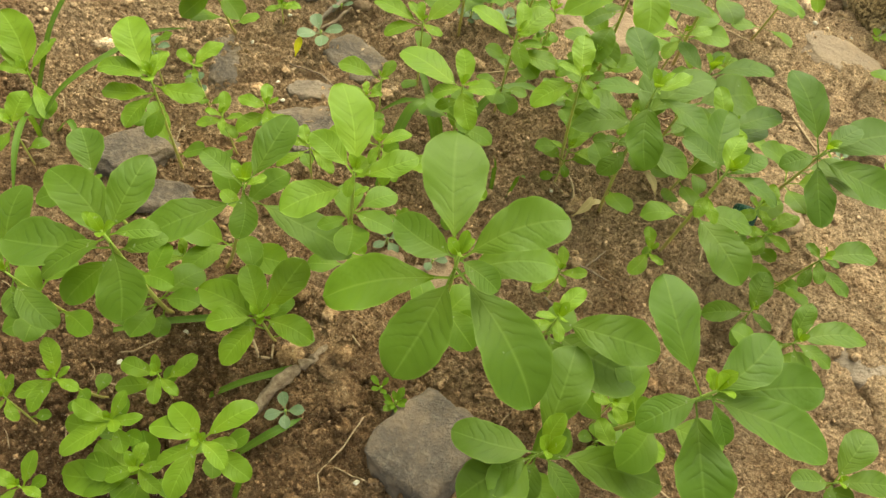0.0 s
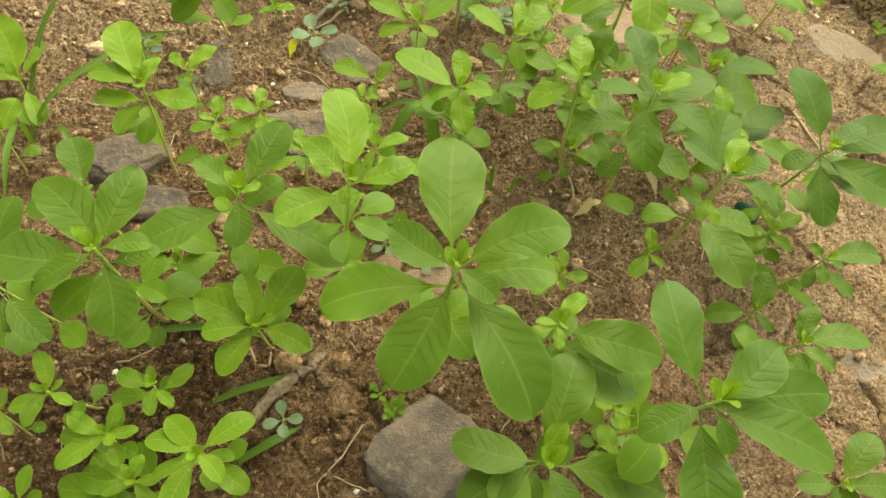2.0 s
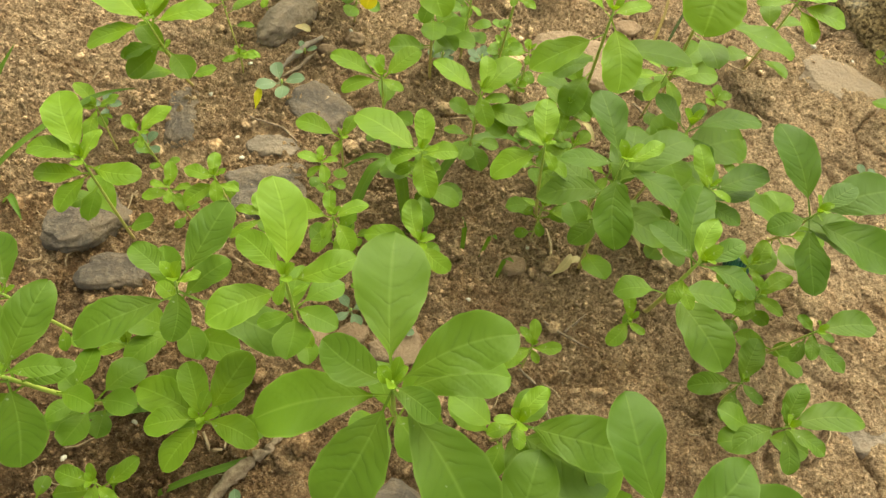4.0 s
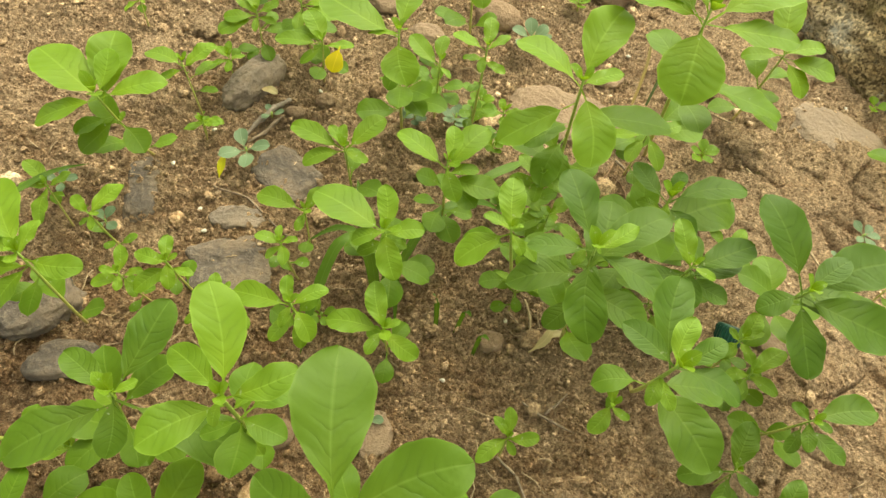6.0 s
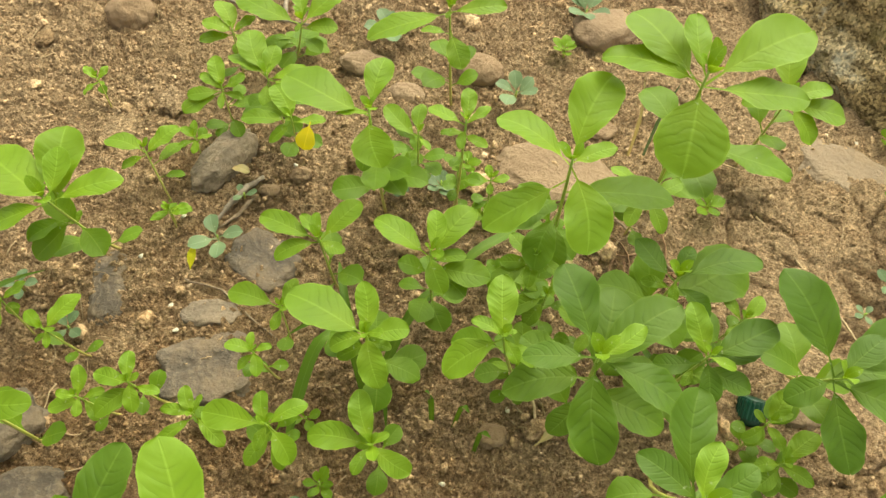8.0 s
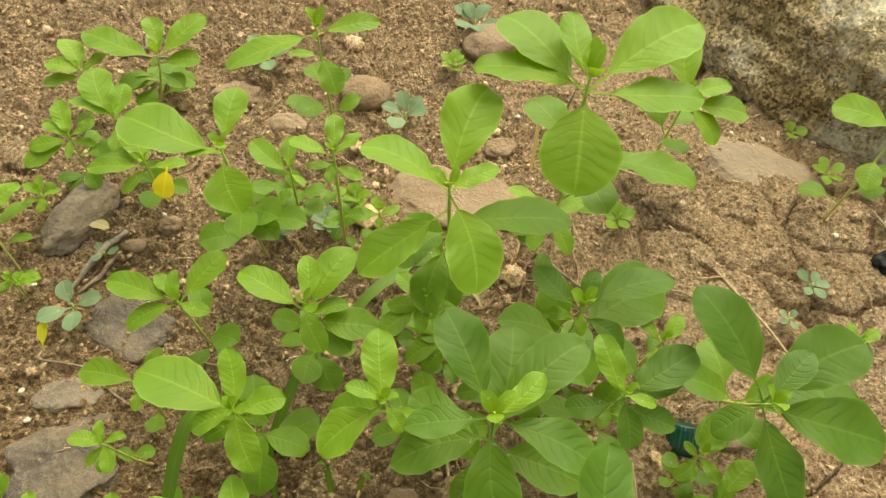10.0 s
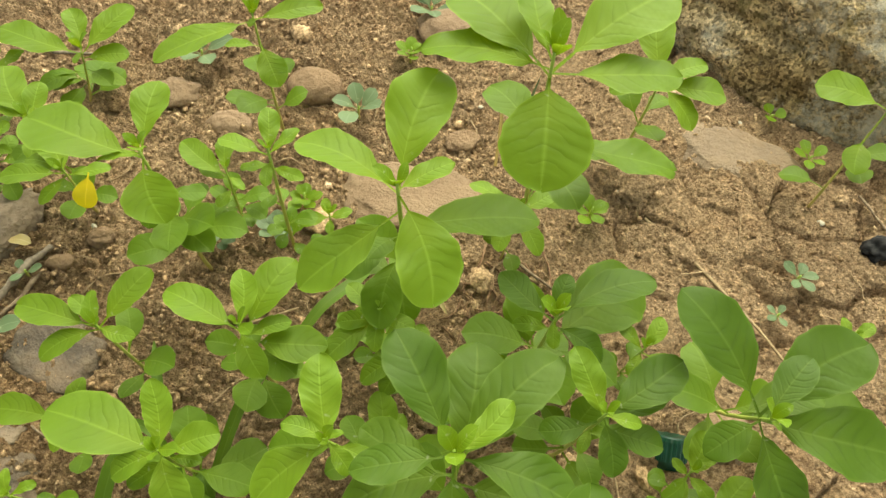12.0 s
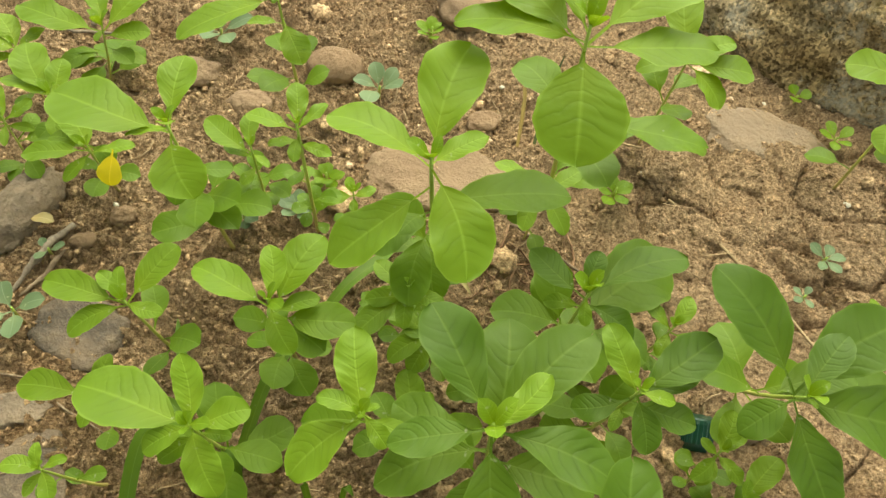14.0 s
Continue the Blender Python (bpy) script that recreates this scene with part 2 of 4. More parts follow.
def boulder_material():
    n = Nodes("lichen_boulder", 0.9, 0.15)
    tex = n.where()
    big = n.noise(11.0, 7.0, tex, 0.7)
    fine = n.noise(95.0, 8.0, tex, 0.8)
    c = n.ramp(big, (0.34, (0.30, 0.20, 0.09)), (0.5, (0.54, 0.40, 0.22)), (0.66, (0.78, 0.64, 0.44)))
    c = n.mix(n.math("MULTIPLY", n.math("SUBTRACT", fine, 0.38), 5.0, clamp=True), n.mix(0.6, c, (0.07, 0.05, 0.025)), c)
    pits = n.noise(300.0, 4.0, tex, 0.75)
    cells = n.add("ShaderNodeTexVoronoi", Scale=540.0)
    n.link(tex, cells.inputs["Vector"])
    c = n.mix(0.9, c, n.ramp(cells.outputs["Color"], (0.2, (0.3, 0.27, 0.22)), (0.5, (0.95, 0.95, 0.95)), (0.8, (1.7, 1.7, 1.65))), "MULTIPLY")
    c = n.mix(0.7, c, n.ramp(pits, (0.36, (0.35, 0.31, 0.25)), (0.48, (1.0, 1.0, 1.0))), "MULTIPLY")
    moss = n.math("MULTIPLY", n.math("SUBTRACT", n.noise(30.0, 6.0, tex, 0.75), 0.53), 8.0, clamp=True)
    c = n.mix(n.math("MULTIPLY", moss, 0.5), c, (0.17, 0.15, 0.04))
    # pale crust lichen, thickened on the upper side to put skylight into the colour
    off = n.t.nodes.new("ShaderNodeVectorMath")
    off.operation = "DISTANCE"
    n.link(tex, off.inputs[0])
    off.inputs[1].default_value = (0.47, 0.69, 0.08)
    upper_pale = n.math("SUBTRACT", 0.20, n.math("MULTIPLY", off.outputs["Value"], 2.2), clamp=True)
    lich = n.math("ADD", n.noise(46.0, 8.0, tex, 0.85), n.math("MULTIPLY_ADD", n.noise(9.0, 3.0, tex), 0.9, -1.02))
    lich = n.math("MULTIPLY", n.math("ADD", lich, upper_pale), 7.0, clamp=True)
    c = n.mix(n.math("MULTIPLY", lich, 0.8), c, (0.66, 0.61, 0.50))
    blue = n.math("MULTIPLY", n.math("SUBTRACT", n.noise(17.0, 6.0, tex, 0.75), 0.57), 7.0, clamp=True)
    c = n.mix(n.math("MULTIPLY", blue, 0.2), c, (0.40, 0.47, 0.45))
    n.colour(c)
    n.bump(n.math("ADD", n.math("ADD", fine, big), n.math("MULTIPLY", pits, 0.6)), 1.0, 0.006)
    return n.mat


M_BOULDER = boulder_material()


def plain(name, a, b, scale=200.0, rough=0.8, spec=0.2):
    n = Nodes(name, rough, spec)
    tex = n.t.nodes.new("ShaderNodeTexCoord").outputs["Object"]
    g = n.noise(scale, 5.0, tex, 0.7)
    n.colour(n.mix(n.math("MULTIPLY", n.math("SUBTRACT", g, 0.35), 3.0, clamp=True), a, b))
    n.bump(g, 0.7, 0.0008)
    return n.mat


M_STICK = plain("weathered_stick", (0.13, 0.085, 0.055), (0.36, 0.27, 0.19), 260.0)
M_BARK = plain("pale_curled_bark", (0.13, 0.10, 0.075), (0.34, 0.275, 0.215), 220.0)
M_STRAW = plain("dry_straw", (0.30, 0.20, 0.12), (0.48, 0.36, 0.22), 300.0)
M_ROOT = plain("dead_rootlets", (0.16, 0.08, 0.045), (0.36, 0.22, 0.13), 300.0)
M_WHITE = plain("white_chip", (0.52, 0.46, 0.36), (0.70, 0.65, 0.55), 300.0, 0.6)
M_TEAL = plain("teal_plastic", (0.002, 0.034, 0.02), (0.004, 0.06, 0.036), 90.0, 0.3, 0.4)
M_CHAR = plain("black_cinder", (0.012, 0.012, 0.014), (0.04, 0.038, 0.04), 200.0, 0.7)


# ---- mesh helpers ----
def mesh(name, verts, faces, mat, uvs=None, smooth=True):
    me = bpy.data.meshes.new(name)
    me.from_pydata([tuple(v) for v in verts], [], faces)
    if uvs is not None:
        lay = me.uv_layers.new(name="UVMap")
        loop = np.empty(len(me.loops), dtype=np.int32)
        me.loops.foreach_get("vertex_index", loop)
        lay.data.foreach_set("uv", np.asarray(uvs, dtype=np.float32)[loop].ravel())
    if smooth:
        me.polygons.foreach_set("use_smooth", np.ones(len(me.polygons), dtype=bool))
    me.materials.append(mat)
    me.update()
    return me


def part(name, me, parent, label=""):
    ob = new(name, me)
    ob.parent = parent
    if label:
        tagged(ob, label)
    return ob


def tube(points, radii, sides=8):
    """Vertices, faces and uvs of a tapered tube along points."""
    pts = [Vector(p) for p in points]
    verts, faces, uvs = [], [], []
    n = len(pts)
    for i, p in enumerate(pts):
        d = (pts[min(i + 1, n - 1)] - pts[max(i - 1, 0)]).normalized()
        a = d.orthogonal().normalized() if abs(d.z) < 0.9 else Vector((1, 0, 0)) - d * d.x
        a.normalize()
        b = d.cross(a)
        for k in range(sides):
            w = 2 * math.pi * k / sides
            verts.append(p + (a * math.cos(w) + b * math.sin(w)) * radii[i])
            uvs.append((i / (n - 1), k / sides))
    for i in range(n - 1):
        for k in range(sides):
            k2 = (k + 1) % sides
            faces.append((i * sides + k, i * sides + k2, (i + 1) * sides + k2, (i + 1) * sides + k))
    faces.append(tuple(range(sides))[::-1])
    faces.append(tuple((n - 1) * sides + k for k in range(sides)))
    return verts, faces, uvs


def smoothstep(a, b, x):
    t = np.clip((x - a) / (b - a), 0, 1)
    return t * t * (3 - 2 * t)


# ---- ground ----
def soil_height(x, y):
    """Height of the soil: a gentle bed, crumbly among the plants, crusted and cracked on its dry side."""
    p = Vector((x, y, 0.0))
    h = 0.006 * noise.noise(p * 7.0) + 0.004 * noise.noise(p * 19.0)
    if -0.6 < x < 0.9 and -0.2 < y < 1.3:
        warp = p + Vector((noise.noise(p * 60.0), noise.noise(p * 60.0 + Vector((5, 3, 1))), 0.0)) * 0.006
        lumpy = 0.5 + 0.5 * noise.noise(p * 9.0 + Vector((3, 7, 2)))
        crust = min(1.0, max(0.0, (x - 0.17 + 0.12 * noise.noise(p * 8.0)) * 7.0))
        d = noise.voronoi(warp * 62.0)[0]
        h += 0.0032 * lumpy * (1 - 0.75 * crust) * (min(1.0, (d[1] - d[0]) * 2.6) - 0.5)
        d = noise.voronoi(warp * 175.0)[0]
        h += 0.0046 * (0.4 + lumpy) * (1 - 0.6 * crust) * (min(1.0, (d[1] - d[0]) * 2.2) - 0.5)
        h += (0.0024 * noise.noise(p * 110.0) + 0.0018 * noise.noise(p * 280.0)) * (1 - 0.45 * crust)
        if crust:
            # plates of dried crust, broken by cracks that fade in and out
            bend = p + Vector((noise.noise(p * 35.0 + Vector((1, 8, 3))), noise.noise(p * 35.0 + Vector((9, 2, 6))), 0.0)) * 0.014
            d = noise.voronoi(bend * 24.0)[0]
            gap = d[1] - d[0]
            open_here = min(1.0, max(0.0, 0.55 + 1.6 * noise.noise(p * 15.0 + Vector((4, 4, 9)))))
            h += crust * (0.0022 * min(1.0, gap * 2.5) - 0.009 * open_here * max(0.0, 1 - gap / 0.095))
    return h


def spread(lo, hi, step, far):
    mid = list(np.arange(lo, hi + step / 2, step))
    out, s = [mid[-1]], step
    while out[-1] < hi + far:
        s *= 1.35
        out.append(out[-1] + s)
    back, s = [mid[0]], step
    while back[-1] > lo - far:
        s *= 1.35
        back.append(back[-1] - s)
    return np.array(back[:0:-1] + mid + out[1:])


GX, GY = spread(-0.31, 0.54, 0.0015, 60.0), spread(0.08, 0.86, 0.0015, 60.0)
GH = np.array([[soil_height(x, y) for x in GX] for y in GY])


def ground_at(x, y):
    i = int(np.clip(np.searchsorted(GX, x) - 1, 0, len(GX) - 2))
    j = int(np.clip(np.searchsorted(GY, y) - 1, 0, len(GY) - 2))
    a, b = (x - GX[i]) / (GX[i + 1] - GX[i]), (y - GY[j]) / (GY[j + 1] - GY[j])
    return float((GH[j, i] * (1 - a) + GH[j, i + 1] * a) * (1 - b) + (GH[j + 1, i] * (1 - a) + GH[j + 1, i + 1] * a) * b)


def build_ground():
    nx, ny = len(GX), len(GY)
    xx, yy = np.meshgrid(GX, GY)
    co = np.stack([xx, yy, GH], -1).reshape(-1, 3)
    j, i = np.meshgrid(np.arange(ny - 1), np.arange(nx - 1), indexing="ij")
    a = (j * nx + i).ravel()
    faces = np.stack([a, a + 1, a + nx + 1, a + nx], 1)
    me = bpy.data.meshes.new("ground")
    me.vertices.add(len(co))
    me.vertices.foreach_set("co", co.ravel())
    me.loops.add(faces.size)
    me.loops.foreach_set("vertex_index", faces.ravel())
    me.polygons.add(len(faces))
    me.polygons.foreach_set("loop_start", np.arange(0, faces.size, 4))
    me.polygons.foreach_set("use_smooth", np.ones(len(faces), dtype=bool))
    me.update(calc_edges=True)
    me.materials.append(M_SOIL)
    tagged(new("ground", me), "crumbly reddish-brown garden soil, drier and paler in places", "ground", kind="structure")


build_ground()


# ---- pigweed plants ----
def leaf_mesh(length, width, seed, mat, petiole=0.2, lift=0.1, rows=25, cols=10, notch=0.03, point=0.58, frill=0.7):
    """A leaf along +x from its petiole's foot at the origin; its face looks up."""
    r = random.Random(seed)
    verts, faces, uvs = [], [], []
    bend = lift * r.uniform(0.7, 1.3)
    cup = r.uniform(0.04, 0.18)
    twist = r.uniform(-0.10, 0.10)
    sway = r.uniform(-0.08, 0.08)
    ph = r.uniform(0, 6.28)
    wav = r.uniform(0.012, 0.03) * frill
    eb = r.uniform(0.5, 0.66)
    ea = eb * point / (1 - point)
    peak = point ** ea * (1 - point) ** eb
    for i in range(rows + 1):
        u = i / rows
        s = (u - petiole) / (1 - petiole)
        if s <= 0:
            half = max(0.00045, 0.011 * length)
        else:
            half = max(0.5 * width * (s ** ea * (1 - s) ** eb) / peak if s < 1 else 0.0, max(0.00045, 0.011 * length) * (1 - s) ** 0.5)
        half = max(half, 0.0002)
        zc = bend * length * 4 * u * (1 - u) * (0.6 + 0.8 * u)
        yc = sway * length * math.sin(u * math.pi)
        for j in range(cols + 1):
            v = 2 * j / cols - 1
            a = abs(v)
            x = u * length
            if s > 0.82:
                x -= notch * length * (1 - a) ** 2 * smoothstep(0.82, 1.0, s)
            ripple = 0.0
            if s > 0:
                vein = math.sin((u - 0.16 * a) * 8.5 * 2 * math.pi + 1.2)
                ripple = vein * 0.007 * length * min(1, a * 3) * (1 - 0.4 * a) * min(1, s * 4) * min(1, (1 - s) * 5) * frill
                ripple += wav * length * a * a * math.sin(s * 13 + ph + (2 if v > 0 else 0))
            edge = 1.0 + (0.02 * math.sin(s * 30 + ph * 3 + v) if a > 0.9 else 0.0)
            y = yc + v * half * edge
            z = zc + cup * half * a ** 1.4 + v * half * twist * 2 * u + ripple
            verts.append((x, y, z))
            uvs.append((u, j / cols))
    w = cols + 1
    for i in range(rows):
        for j in range(cols):
            faces.append((i * w + j, (i + 1) * w + j, (i + 1) * w + j + 1, i * w + j + 1))
    return mesh("leaf", verts, faces, mat, uvs)


def leaf_pose(at, az, el, roll=0.0):
    return Matrix.Translation(at) @ Euler((0, 0, radians(az))).to_matrix().to_4x4() @ Euler((0, -radians(el), 0)).to_matrix().to_4x4() @ Euler((radians(roll), 0, 0)).to_matrix().to_4x4()


PLANT_COUNT = 0


def pigweed(fx, fy, ax, ay, h, leaves, label="", extra=0, lighter=False, low=None):
    """A plant: foot and growing tip in millimetres; each leaf is azimuth, rise (degrees), length (mm), width ratio, drop below the tip (mm)."""
    global PLANT_COUNT
    PLANT_COUNT += 1
    r = random.Random(PLANT_COUNT * 17 + 3)
    fx, fy, ax, ay, h = (v / 1000 for v in (fx, fy, ax, ay, h))
    if fx == ax and fy == ay and h > 0.05:
        # an upright plant leans a little out of its crowded bed, to the open side
        fy += 0.2 * h
    g = ground_at(fx, fy)
    if not label:
        label = ("tall pigweed plant with broad green leaves on an upright stem" if h > 0.1 else
                 "young pigweed plant with oval bright green leaves, rooted in soil" if h > 0.055 else
                 "small pigweed seedling with few yellow-green leaves, low on the soil")
    plant = tagged(new("pigweed_plant"), label, "plant", "pigweed seedlings in the bed")
    plant.location = (fx, fy, g)
    tip = Vector((ax - fx, ay - fy, h - g))

    def on_stem(k):
        return Vector((tip.x * k ** 0.8, tip.y * k ** 0.8, tip.z * k)) if k > 0 else Vector((0, 0, tip.z * k))

    big = max([l[2] for l in leaves] + [10]) / 1000
    thick = min(0.0012, 0.0004 + 0.0042 * h + 0.002 * big)
    pts = [on_stem(k) for k in (-0.08, 0.0, 0.12, 0.3, 0.5, 0.7, 0.86, 1.0)]
    rad = [thick * q for q in (1.25, 1.15, 1.05, 1.0, 0.92, 0.82, 0.72, 0.5)]
    vs, fs, us = tube(pts, rad)
    part("stem", mesh("stem", vs, fs, M_STEM, us), plant)
    for n, (az, el, ln, wr, drop) in enumerate(leaves):
        k = max(0.05, 1 - drop / 1000 / max(tip.z, 0.01))
        ln = ln / 1000
        small = ln < 0.016 or (drop <= 5 and ln < 0.03)
        # greens also chosen by place: far brighter, near darker, light put into colour
        mat = M_LEAF if ax > 0.25 and ay < 0.35 else M_YOUNG if small else ((M_LEAF if ax > 0.15 and not lighter else M_LOW) if drop > 28 else (M_MID if lighter or not (h > 0.1 or big > 0.042) else M_SHADED if ax > 0.15 else M_LEAF if ay < 0.32 else M_MID))
        me = leaf_mesh(ln, ln * wr * 0.88, PLANT_COUNT * 100 + n, mat, petiole=r.uniform(0.12, 0.2) if not small else 0.08,
                       lift=0.055 if el < 40 else 0.03, notch=r.uniform(0.0, 0.05), point=r.uniform(0.55, 0.64), rows=36 if ln > 0.025 else 22, frill=1.3 if small else 0.75)
        ob = part("leaf", me, plant)
        ob.matrix_local = leaf_pose(on_stem(k), az, el - 2, r.uniform(-10, 10))
    # older, lower leaves on the stem
    lows = (3 if h > 0.045 else 1) + (2 if h > 0.085 else 0) + extra
    for q in range(lows if low is None else low):
        k = r.uniform(0.15, 0.72)
        ln = max(0.012, min(0.034, big * r.uniform(0.4, 0.7)))
        ob = part("leaf", leaf_mesh(ln, ln * r.uniform(0.5, 0.62), PLANT_COUNT * 100 + 30 + q, M_LOW, petiole=r.uniform(0.2, 0.32), rows=12, cols=8, lift=0.08), plant)
        ob.matrix_local = leaf_pose(on_stem(k), q * 137.5 + r.uniform(0, 60) + PLANT_COUNT * 50, r.uniform(-8, 30), r.uniform(-15, 15))
    # folded new leaves at the growing tip
    for q in range(3):
        ln = max(0.006, min(0.013, 0.22 * big)) * r.uniform(0.7, 1.2)
        ob = part("bud_leaf", leaf_mesh(ln, ln * 0.5, PLANT_COUNT * 100 + 60 + q, M_YOUNG, petiole=0.05, rows=8, cols=6), plant)
        ob.matrix_local = leaf_pose(on_stem(0.99), q * 125 + r.uniform(0, 60), r.uniform(45, 70), r.uniform(-20, 20))
    return plant


pigweed(83, 219, 83, 219, 169, [(102, 13, 62, 0.56, 14), (33, 13, 51, 0.5, 10), (-108, -20, 52, 0.58, 16), (-45, -17, 66, 0.52, 16), (-162, -11, 57, 0.52, 30), (21, 4, 48, 0.5, 30), (160, 6, 31, 0.6, 6), (-22, -11, 21, 0.62, 6), (81, 50, 11, 0.5, 2), (162, 55, 10, 0.5, 2), (-41, -15, 26, 0.8, 70)])
pigweed(21, 283, 30, 259, 152, [(112, 19, 46, 0.5, 8), (149, 13, 28, 0.5, 6), (29, 13, 31, 0.5, 8), (-141, 4, 36, 0.6, 18), (-93, -20, 11, 0.55, 5), (-12, -1, 23, 0.65, 45), (-149, -7, 18, 0.55, 50), (-45, -9, 15, 0.6, 70), (49, 11, 10, 0.5, 30)], lighter=True)
pigweed(-52, 270, -26, 264, 113, [(76, 13, 47, 0.52, 8), (153, 10, 29, 0.5, 6), (-141, -2, 50, 0.55, 20), (-78, -14, 26, 0.6, 8), (-6, -20, 64, 0.4, 14), (36, 10, 12, 0.5, 4), (54, 13, 32, 0.6, 30), (151, 11, 15, 0.6, 30), (-45, -5, 24, 0.6, 60)])
pigweed(-72, 232, -51, 193, 168, [(83, 16, 37, 0.5, 8), (21, 4, 21, 0.48, 6), (-142, -20, 30, 0.45, 8), (-63, -20, 32, 0.68, 12), (146, 15, 43, 0.5, 20), (-171, 0, 44, 0.6, 20), (-119, -5, 28, 0.6, 30), (158, 50, 11, 0.5, 3), (29, 8, 21, 0.5, 24)], extra=4)
pigweed(-86, 235, -86, 235, 130, [(122, 13, 30, 0.6, 5), (46, 23, 6, 0.5, 3), (179, 9, 13, 0.5, 3), (-154, -6, 27, 0.6, 8)])
pigweed(191, 190, 191, 190, 162, [(117, 16, 52, 0.52, 14), (48, 10, 40, 0.55, 10), (-147, -14, 30, 0.55, 12), (-8, -8, 58, 0.44, 12), (-79, -9, 46, 0.62, 20), (-57, -23, 21, 0.5, 6), (19, 4, 61, 0.4, 26), (136, 45, 11, 0.6, 3)])
pigweed(142, 172, 142, 172, 98, [(178, -2, 43, 0.55, 10), (0, -5, 59, 0.44, 8), (75, 45, 21, 0.5, 5), (-46, -2, 25, 0.5, 6), (-141, -4, 43, 0.6, 18), (80, 16, 56, 0.52, 20), (-98, -12, 22, 0.7, 25)])
pigweed(-8, 217, -8, 217, 66, [(121, 19, 29, 0.55, 6), (69, 18, 39, 0.55, 10), (166, 6, 39, 0.55, 14), (-161, 0, 28, 0.6, 8), (-11, 2, 30, 0.55, 8), (-116, -10, 30, 0.55, 12), (148, 9, 35, 0.5, 16), (80, 40, 15, 0.6, 3), (17, 40, 14, 0.5, 2), (-65, 40, 10, 0.5, 2)])
pigweed(-52, 182, -52, 182, 45, [(175, 7, 20, 0.55, 4), (112, 50, 11, 0.5, 2), (51, 13, 22, 0.5, 14), (-80, -7, 15, 0.55, 5), (-29, -2, 14, 0.5, 8), (-163, -5, 25, 0.5, 16)])
pigweed(-63, 153, -63, 153, 50, [(77, 26, 16, 0.5, 3), (168, 10, 21, 0.5, 4), (16, 12, 16, 0.45, 3), (-132, -4, 27, 0.5, 5), (-51, -6, 16, 0.6, 8), (-172, -1, 25, 0.5, 12), (-45, 40, 13, 0.5, 2)], extra=3)
pigweed(-45, 136, -45, 136, 40, [(-148, -3, 16, 0.55, 4), (-29, -1, 17, 0.5, 4), (93, 22, 13, 0.6, 5), (-178, 2, 28, 0.55, 10), (-166, -3, 39, 0.5, 12), (15, 15, 14, 0.5, 3), (162, 8, 28, 0.5, 14), (-157, -5, 33, 0.5, 12)], extra=3)
pigweed(-13, 148, -13, 148, 71, [(46, 10, 30, 0.5, 6), (176, -2, 26, 0.5, 6), (-31, 1, 18, 0.55, 4), (-103, -9, 28, 0.5, 8), (146, 13, 23, 0.6, 8), (-143, -8, 23, 0.35, 10), (11, -5, 15, 0.5, 16), (99, 60, 5, 0.5, 1), (-23, -5, 27, 0.5, 20)])
pigweed(-87, 160, -87, 160, 74, [(122, 21, 20, 0.5, 4), (-105, -7, 18, 0.5, 4), (-13, 3, 13, 0.5, 5), (-147, -5, 20, 0.5, 8), (177, 40, 8, 0.5, 2), (60, 18, 8, 0.5, 6)])
pigweed(-118, 153, -118, 153, 45, [(-120, -8, 13, 0.5, 4), (-44, -5, 13, 0.5, 5), (97, 20, 12, 0.5, 4), (138, 16, 18, 0.5, 4)])
pigweed(-92, 115, -92, 115, 45, [(172, 6, 16, 0.5, 4), (-9, 2, 11, 0.5, 5), (92, 20, 18, 0.5, 8), (-114, -5, 12, 0.5, 4)])
pigweed(-105, 333, -102, 325, 100, [(127, 10, 46, 0.5, 5), (78, 19, 19, 0.5, 4), (173, -2, 34, 0.5, 6), (4, -2, 29, 0.5, 8), (-111, -10, 26, 0.55, 16), (-169, -1, 30, 0.5, 16), (-81, -5, 20, 0.55, 28), (-58, 40, 16, 0.5, 1)], lighter=True)
pigweed(-144, 398, -144, 398, 44, [(42, 16, 16, 0.5, 3), (-172, 4, 17, 0.5, 4), (-79, -7, 24, 0.5, 4), (146, 15, 23, 0.5, 4), (-2, 0, 8, 0.5, 10)])
pigweed(-113, 462, -116, 437, 89, [(151, 7, 54, 0.62, 8), (96, 16, 32, 0.55, 5), (27, 7, 40, 0.5, 8), (-155, -14, 41, 0.5, 8), (-129, -23, 30, 0.6, 30), (98, 20, 48, 0.6, 14), (-46, 39, 16, 0.6, 2), (91, 13, 8, 0.5, 36), (-161, -5, 29, 0.5, 36)], lighter=True)
pigweed(-106, 378, -106, 378, 56, [(57, 13, 25, 0.5, 4), (147, 15, 15, 0.55, 4), (1, 13, 7, 0.5, 3), (-66, -8, 10, 0.5, 5), (-131, -9, 8, 0.5, 8)])
pigweed(-48, 352, -48, 352, 65, [(105, 13, 16, 0.55, 3), (170, -2, 20, 0.5, 4), (-70, -23, 15, 0.6, 3), (-133, -8, 23, 0.55, 10), (-6, 1, 13, 0.5, 12), (14, 40, 10, 0.5, 1)])
pigweed(-75, 345, -75, 345, 55, [(103, 23, 16, 0.55, 3), (-156, -4, 17, 0.6, 8), (-77, -5, 10, 0.6, 4), (178, 9, 11, 0.5, 3), (-39, -8, 14, 0.5, 10), (27, 9, 12, 0.5, 8)])
pigweed(26, 337, 26, 337, 74, [(174, -2, 33, 0.5, 5), (34, 10, 21, 0.5, 5), (110, 16, 16, 0.55, 3), (-108, -23, 13, 0.5, 4), (-47, -20, 21, 0.6, 6), (-116, -5, 20, 0.5, 16), (-66, -10, 19, 0.5, 20)])
